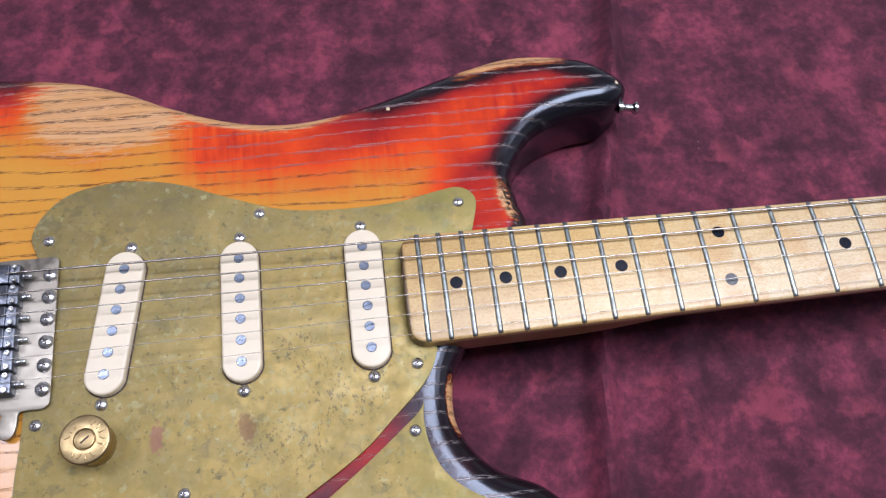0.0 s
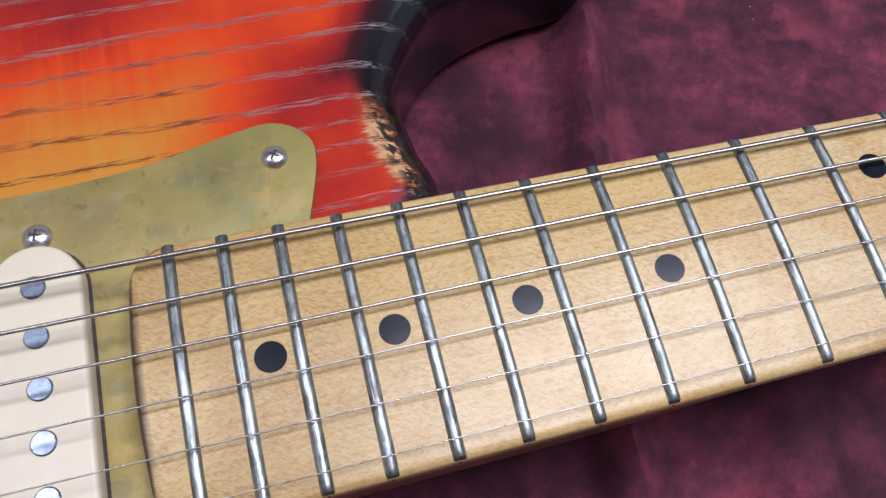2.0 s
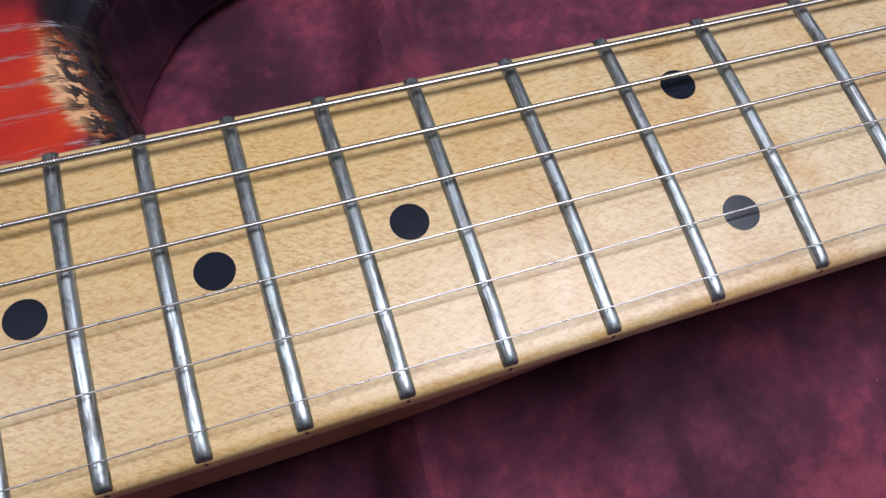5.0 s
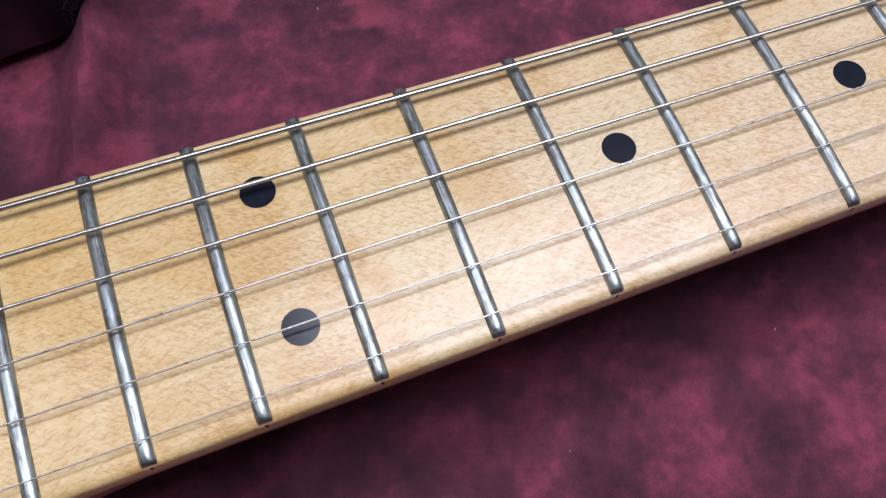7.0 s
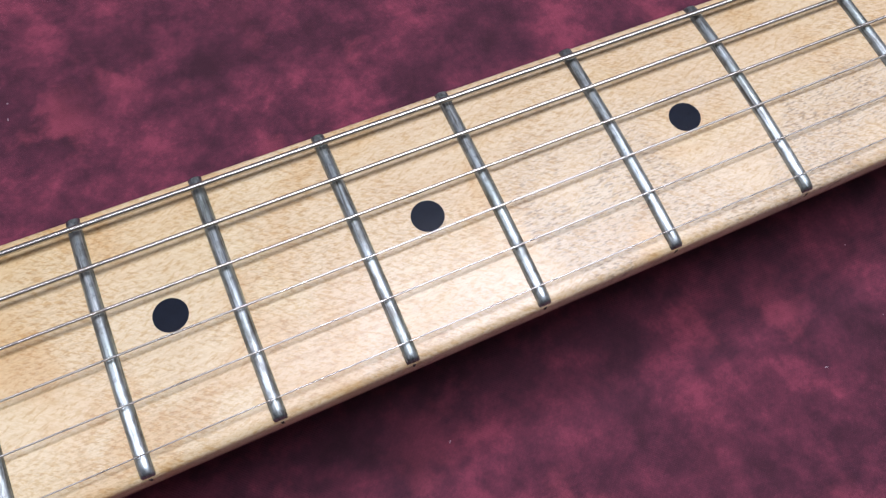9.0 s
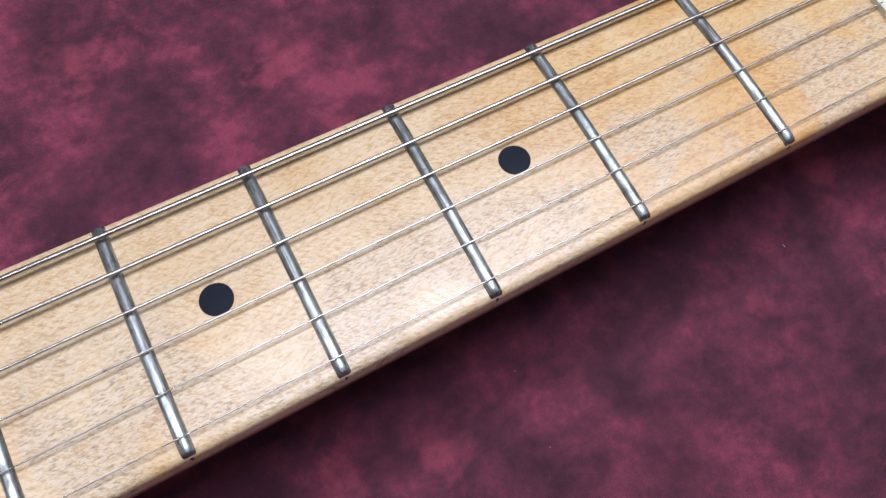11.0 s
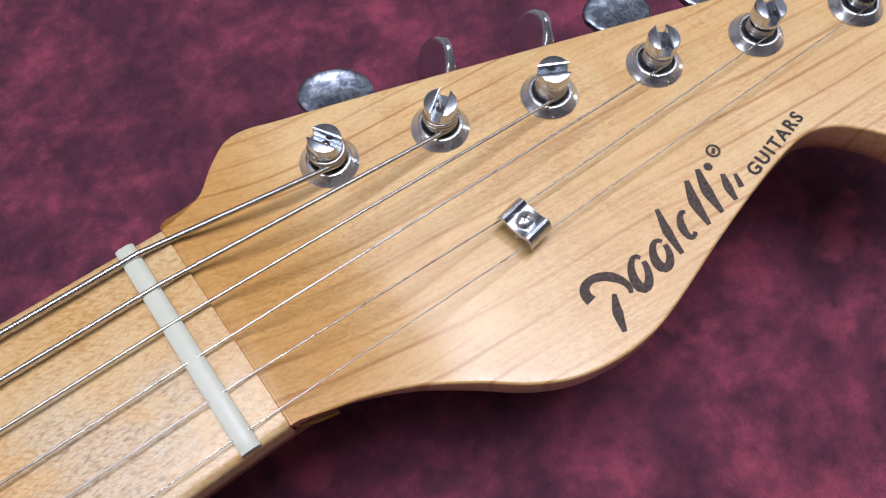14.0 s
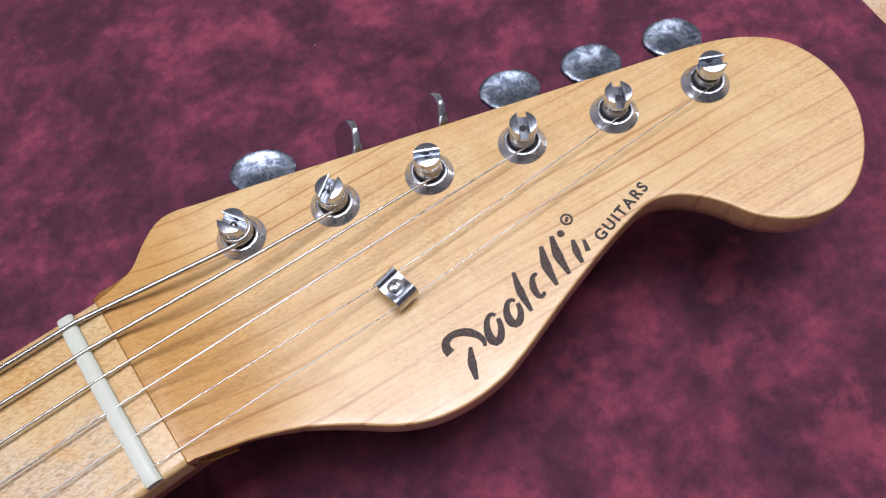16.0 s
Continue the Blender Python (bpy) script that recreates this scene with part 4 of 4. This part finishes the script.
# ---- guitar: string tree ----
strip = []
prof = [(-5.9, 49.5), (-5.75, 50.2), (-5.2, 51.0), (-4.4, 51.5), (-3.6, 51.5), (-3.0, 51.1), (-2.5, 50.9), (2.5, 50.9), (3.0, 51.1), (3.6, 51.5), (4.4, 51.5), (5.2, 51.0), (5.75, 50.2), (5.9, 49.5)]
for y, z in prof:
    y *= 0.82
    strip.append([(-3.0, y, z - 0.4), (3.0, y, z - 0.4), (3.0, y, z + 0.4), (-3.0, y, z + 0.4)])
tree_at = shift(61, -13.0, 0, 0, 0, 10) @ Matrix.Diagonal((0.92, 0.88, 1, 1))
tree = part("string_tree", moved(rings(strip), tree_at), AGED_CHROME, guitar, "chrome string tree")
part("spacer", moved(lathe([(2.0, 46.4), (2.0, 50.6)], 16), tree_at), CHROME, tree)
screw(tree, 61, -13.0, 51.2, 0.85, 30)

# ---- guitar: strings ----
def wound(points, r, pitch, n=10):
    """A wire wrapped closely round a core: a tube with a ridge for each turn."""
    p = np.array(points, float)
    at = np.r_[0, np.cumsum(np.linalg.norm(np.diff(p, axis=0), axis=1))]
    s = np.arange(0, at[-1], pitch / 4)
    q = np.stack([np.interp(s, at, p[:, k]) for k in range(3)], 1)
    t = np.gradient(q, axis=0)
    t /= np.linalg.norm(t, axis=1)[:, None]
    side = np.cross(t, (0, 0, 1.0))
    side /= np.linalg.norm(side, axis=1)[:, None] + 1e-9
    up = np.cross(side, t)
    a = np.linspace(0, 2 * math.pi, n + 1)[:-1]
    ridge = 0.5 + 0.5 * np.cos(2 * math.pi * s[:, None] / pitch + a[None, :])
    rad = r * (0.95 + 0.05 * ridge)
    v = q[:, None] + rad[..., None] * (np.cos(a)[None, :, None] * side[:, None] + np.sin(a)[None, :, None] * up[:, None])
    rows = len(s)
    fs = [(i * n + j, i * n + (j + 1) % n, (i + 1) * n + (j + 1) % n, (i + 1) * n + j) for i in range(rows - 1) for j in range(n)]
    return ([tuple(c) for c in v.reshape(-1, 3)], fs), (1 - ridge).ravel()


GAUGE = (1.17, 0.91, 0.66, 0.43, 0.33, 0.254)
for k in range(6):
    r = GAUGE[k] / 2
    yn, yb = 18.1 - 7.25 * k, 26.85 - 10.66 * k
    zn, zb = board_z(yn) + 1.3 + r, board_z(yb) + 3.1 + r
    px, py = POSTS[k]
    rr = 2.6 + r
    touch = (px + 0.4, py - rr, 49.3 + r)
    path = [(-668, yb, zb - 3.0), (-662, yb, zb - 0.6), (-658, yb, zb)]
    path += [(-658 + 658.0 * t, yb + (yn - yb) * t, zb + (zn - zb) * t) for t in np.linspace(0.03, 1, 60)]
    path.append((2.2, yn, zn - 0.05))
    if k >= 4:
        ty = -9.6 if k == 4 else -16.4
        path += [(2.2 + (61 - 2.2) * t, yn + (ty - yn) * t, zn + (48.9 - zn) * t) for t in (0.3, 0.6, 0.9)] + [(61, ty, 48.9)]
        path += [(61 + (touch[0] - 61) * t, ty + (touch[1] - ty) * t, 48.9 + (touch[2] - 48.9) * t) for t in (0.1, 0.4, 0.7, 0.95)]
    else:
        path += [(2.2 + (touch[0] - 2.2) * t, yn + (touch[1] - yn) * t, zn + (touch[2] - zn) * t) for t in (0.25, 0.5, 0.75, 0.96)]
    pitch = 2 * r + 0.08
    turns = min(3.2, 2.3 / pitch)
    for j in range(int(turns * 20) + 1):
        a = -math.pi / 2 + 2 * math.pi * j / 20
        path.append((px + rr * math.cos(a), py + rr * math.sin(a), 49.3 + r + pitch * j / 20))
    path.append((px + 0.6 * rr * math.cos(a + 0.7), py + 0.6 * rr * math.sin(a + 0.7), path[-1][2] + 0.6))
    path.append((px, py, path[-1][2] + 0.1))
    if k < 3:
        geo, groove_shade = wound(path, r, (0.44, 0.36, 0.28)[k])
        # how dark the painted shade between turns gets on each string
        groove_shade *= (0.80, 0.55, 0.35)[k]
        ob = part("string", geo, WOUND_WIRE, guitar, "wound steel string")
        ob.data.attributes.new("groove_shade", "FLOAT", "POINT").data.foreach_set("value", groove_shade.astype(np.float32))
    else:
        part("string", tube(path, r, 12), PLAIN_WIRE, guitar, "plain steel string")

# ---- guitar: dark engraving on the headstock ----
def ribbon(points, width, step=0.4):
    """A flat stroke along a smooth line."""
    p = curve(points, step)
    t = np.gradient(p, axis=0)
    t /= np.linalg.norm(t, axis=1)[:, None] + 1e-9
    nrm = np.c_[-t[:, 1], t[:, 0]]
    w = np.interp(np.linspace(0, 1, len(p)), np.linspace(0, 1, len(width)), width)[:, None] / 2
    return slab(np.vstack((p + nrm * w, (p - nrm * w)[::-1])), 46.42, 46.62, 0.02, 1)


def oval(cx, cy, rx, ry, lean, a0=0, a1=360, n=14):
    c, s = math.cos(radians(lean)), math.sin(radians(lean))
    out = []
    for k in range(n):
        a = radians(a0 + (a1 - a0) * k / (n - 1))
        out.append((cx + rx * math.cos(a) * c - ry * math.sin(a) * s, cy + rx * math.cos(a) * s + ry * math.sin(a) * c))
    return out


STROKES = [
    (oval(66.0, -31.4, 4.2, 2.9, -40, 0, 225), (0.8, 1.9, 1.5, 2.2)),
    ([(66.6, -32.4), (64.8, -35.4), (63.4, -38.9)], (0.8, 2.0, 0.9)),
    (oval(73.2, -32.0, 1.5, 3.2, -28, 60, 400), (0.8, 2.0, 1.0)),
    (oval(78.8, -31.6, 1.5, 2.8, -28, 60, 400), (0.8, 2.0, 1.0)),
    ([(84.4, -24.2), (82.8, -29.0), (82.0, -33.8)], (0.8, 1.9, 0.9)),
    (oval(86.9, -30.0, 1.2, 2.7, -24, 70, 320), (0.8, 1.7, 0.8)),
    ([(93.2, -23.0), (91.2, -27.4), (90.2, -32.4)], (1.0, 2.3, 0.9)),
    ([(96.6, -22.4), (94.8, -27.0), (94.0, -32.0)], (1.0, 2.3, 0.9)),
    ([(99.8, -26.0), (98.6, -29.0), (98.0, -31.6)], (0.9, 1.8, 0.9)),
    ([(101.8, -27.4), (100.8, -30.2)], (0.8, 1.2)),
    (oval(98.7, -23.2, 0.45, 0.45, 0), (0.9, 0.9)),
    (oval(102.0, -21.2, 1.25, 1.25, 0), (0.5, 0.5)),
    ([(101.5, -21.7), (102.5, -20.8)], (0.7, 0.7)),
]
for line, wide in STROKES:
    part("engraved_stroke", ribbon(line, wide), BURNT_AND_SHADE, head)
words = bpy.data.curves.new("lettering", "FONT")
words.body, words.size, words.extrude, words.offset, words.space_character = "GUITARS", 0.0037, 0.00008, 0.00010, 1.27
words.materials.append(INK_AND_SHADE)
lettering = new("lettering", words)
lettering.parent, lettering.matrix_basis = head, pose(0.1046, -0.0303, 0.04655, 0, 0, 13)
tagged(lettering, "small dark engraved capital letters")


# ---- lint on the cloth ----
def build_lint():
    rng = random.Random(5)
    spots = [(-210, -32), (-17, -30), (-285, 93), (-284, 98), (-118, -52), (96, 96)]
    geos = []
    for cx, cy in spots:
        z = float(cloth_height(np.array([cx * 1.0]), np.array([cy * 1.0]))[0]) + 0.12
        a, ln = rng.uniform(0, 6.28), rng.uniform(0.2, 0.4)
        geos.append(tube([(cx - ln * math.cos(a), cy - ln * math.sin(a), z), (cx, cy + 0.2, z + 0.1), (cx + ln * math.cos(a), cy + ln * math.sin(a), z)], 0.11, 6))
    return tagged(part("lint", joined(*geos), LINT), "pale lint specks scattered on the burgundy cloth", "lint", kind="stuff")


build_lint()
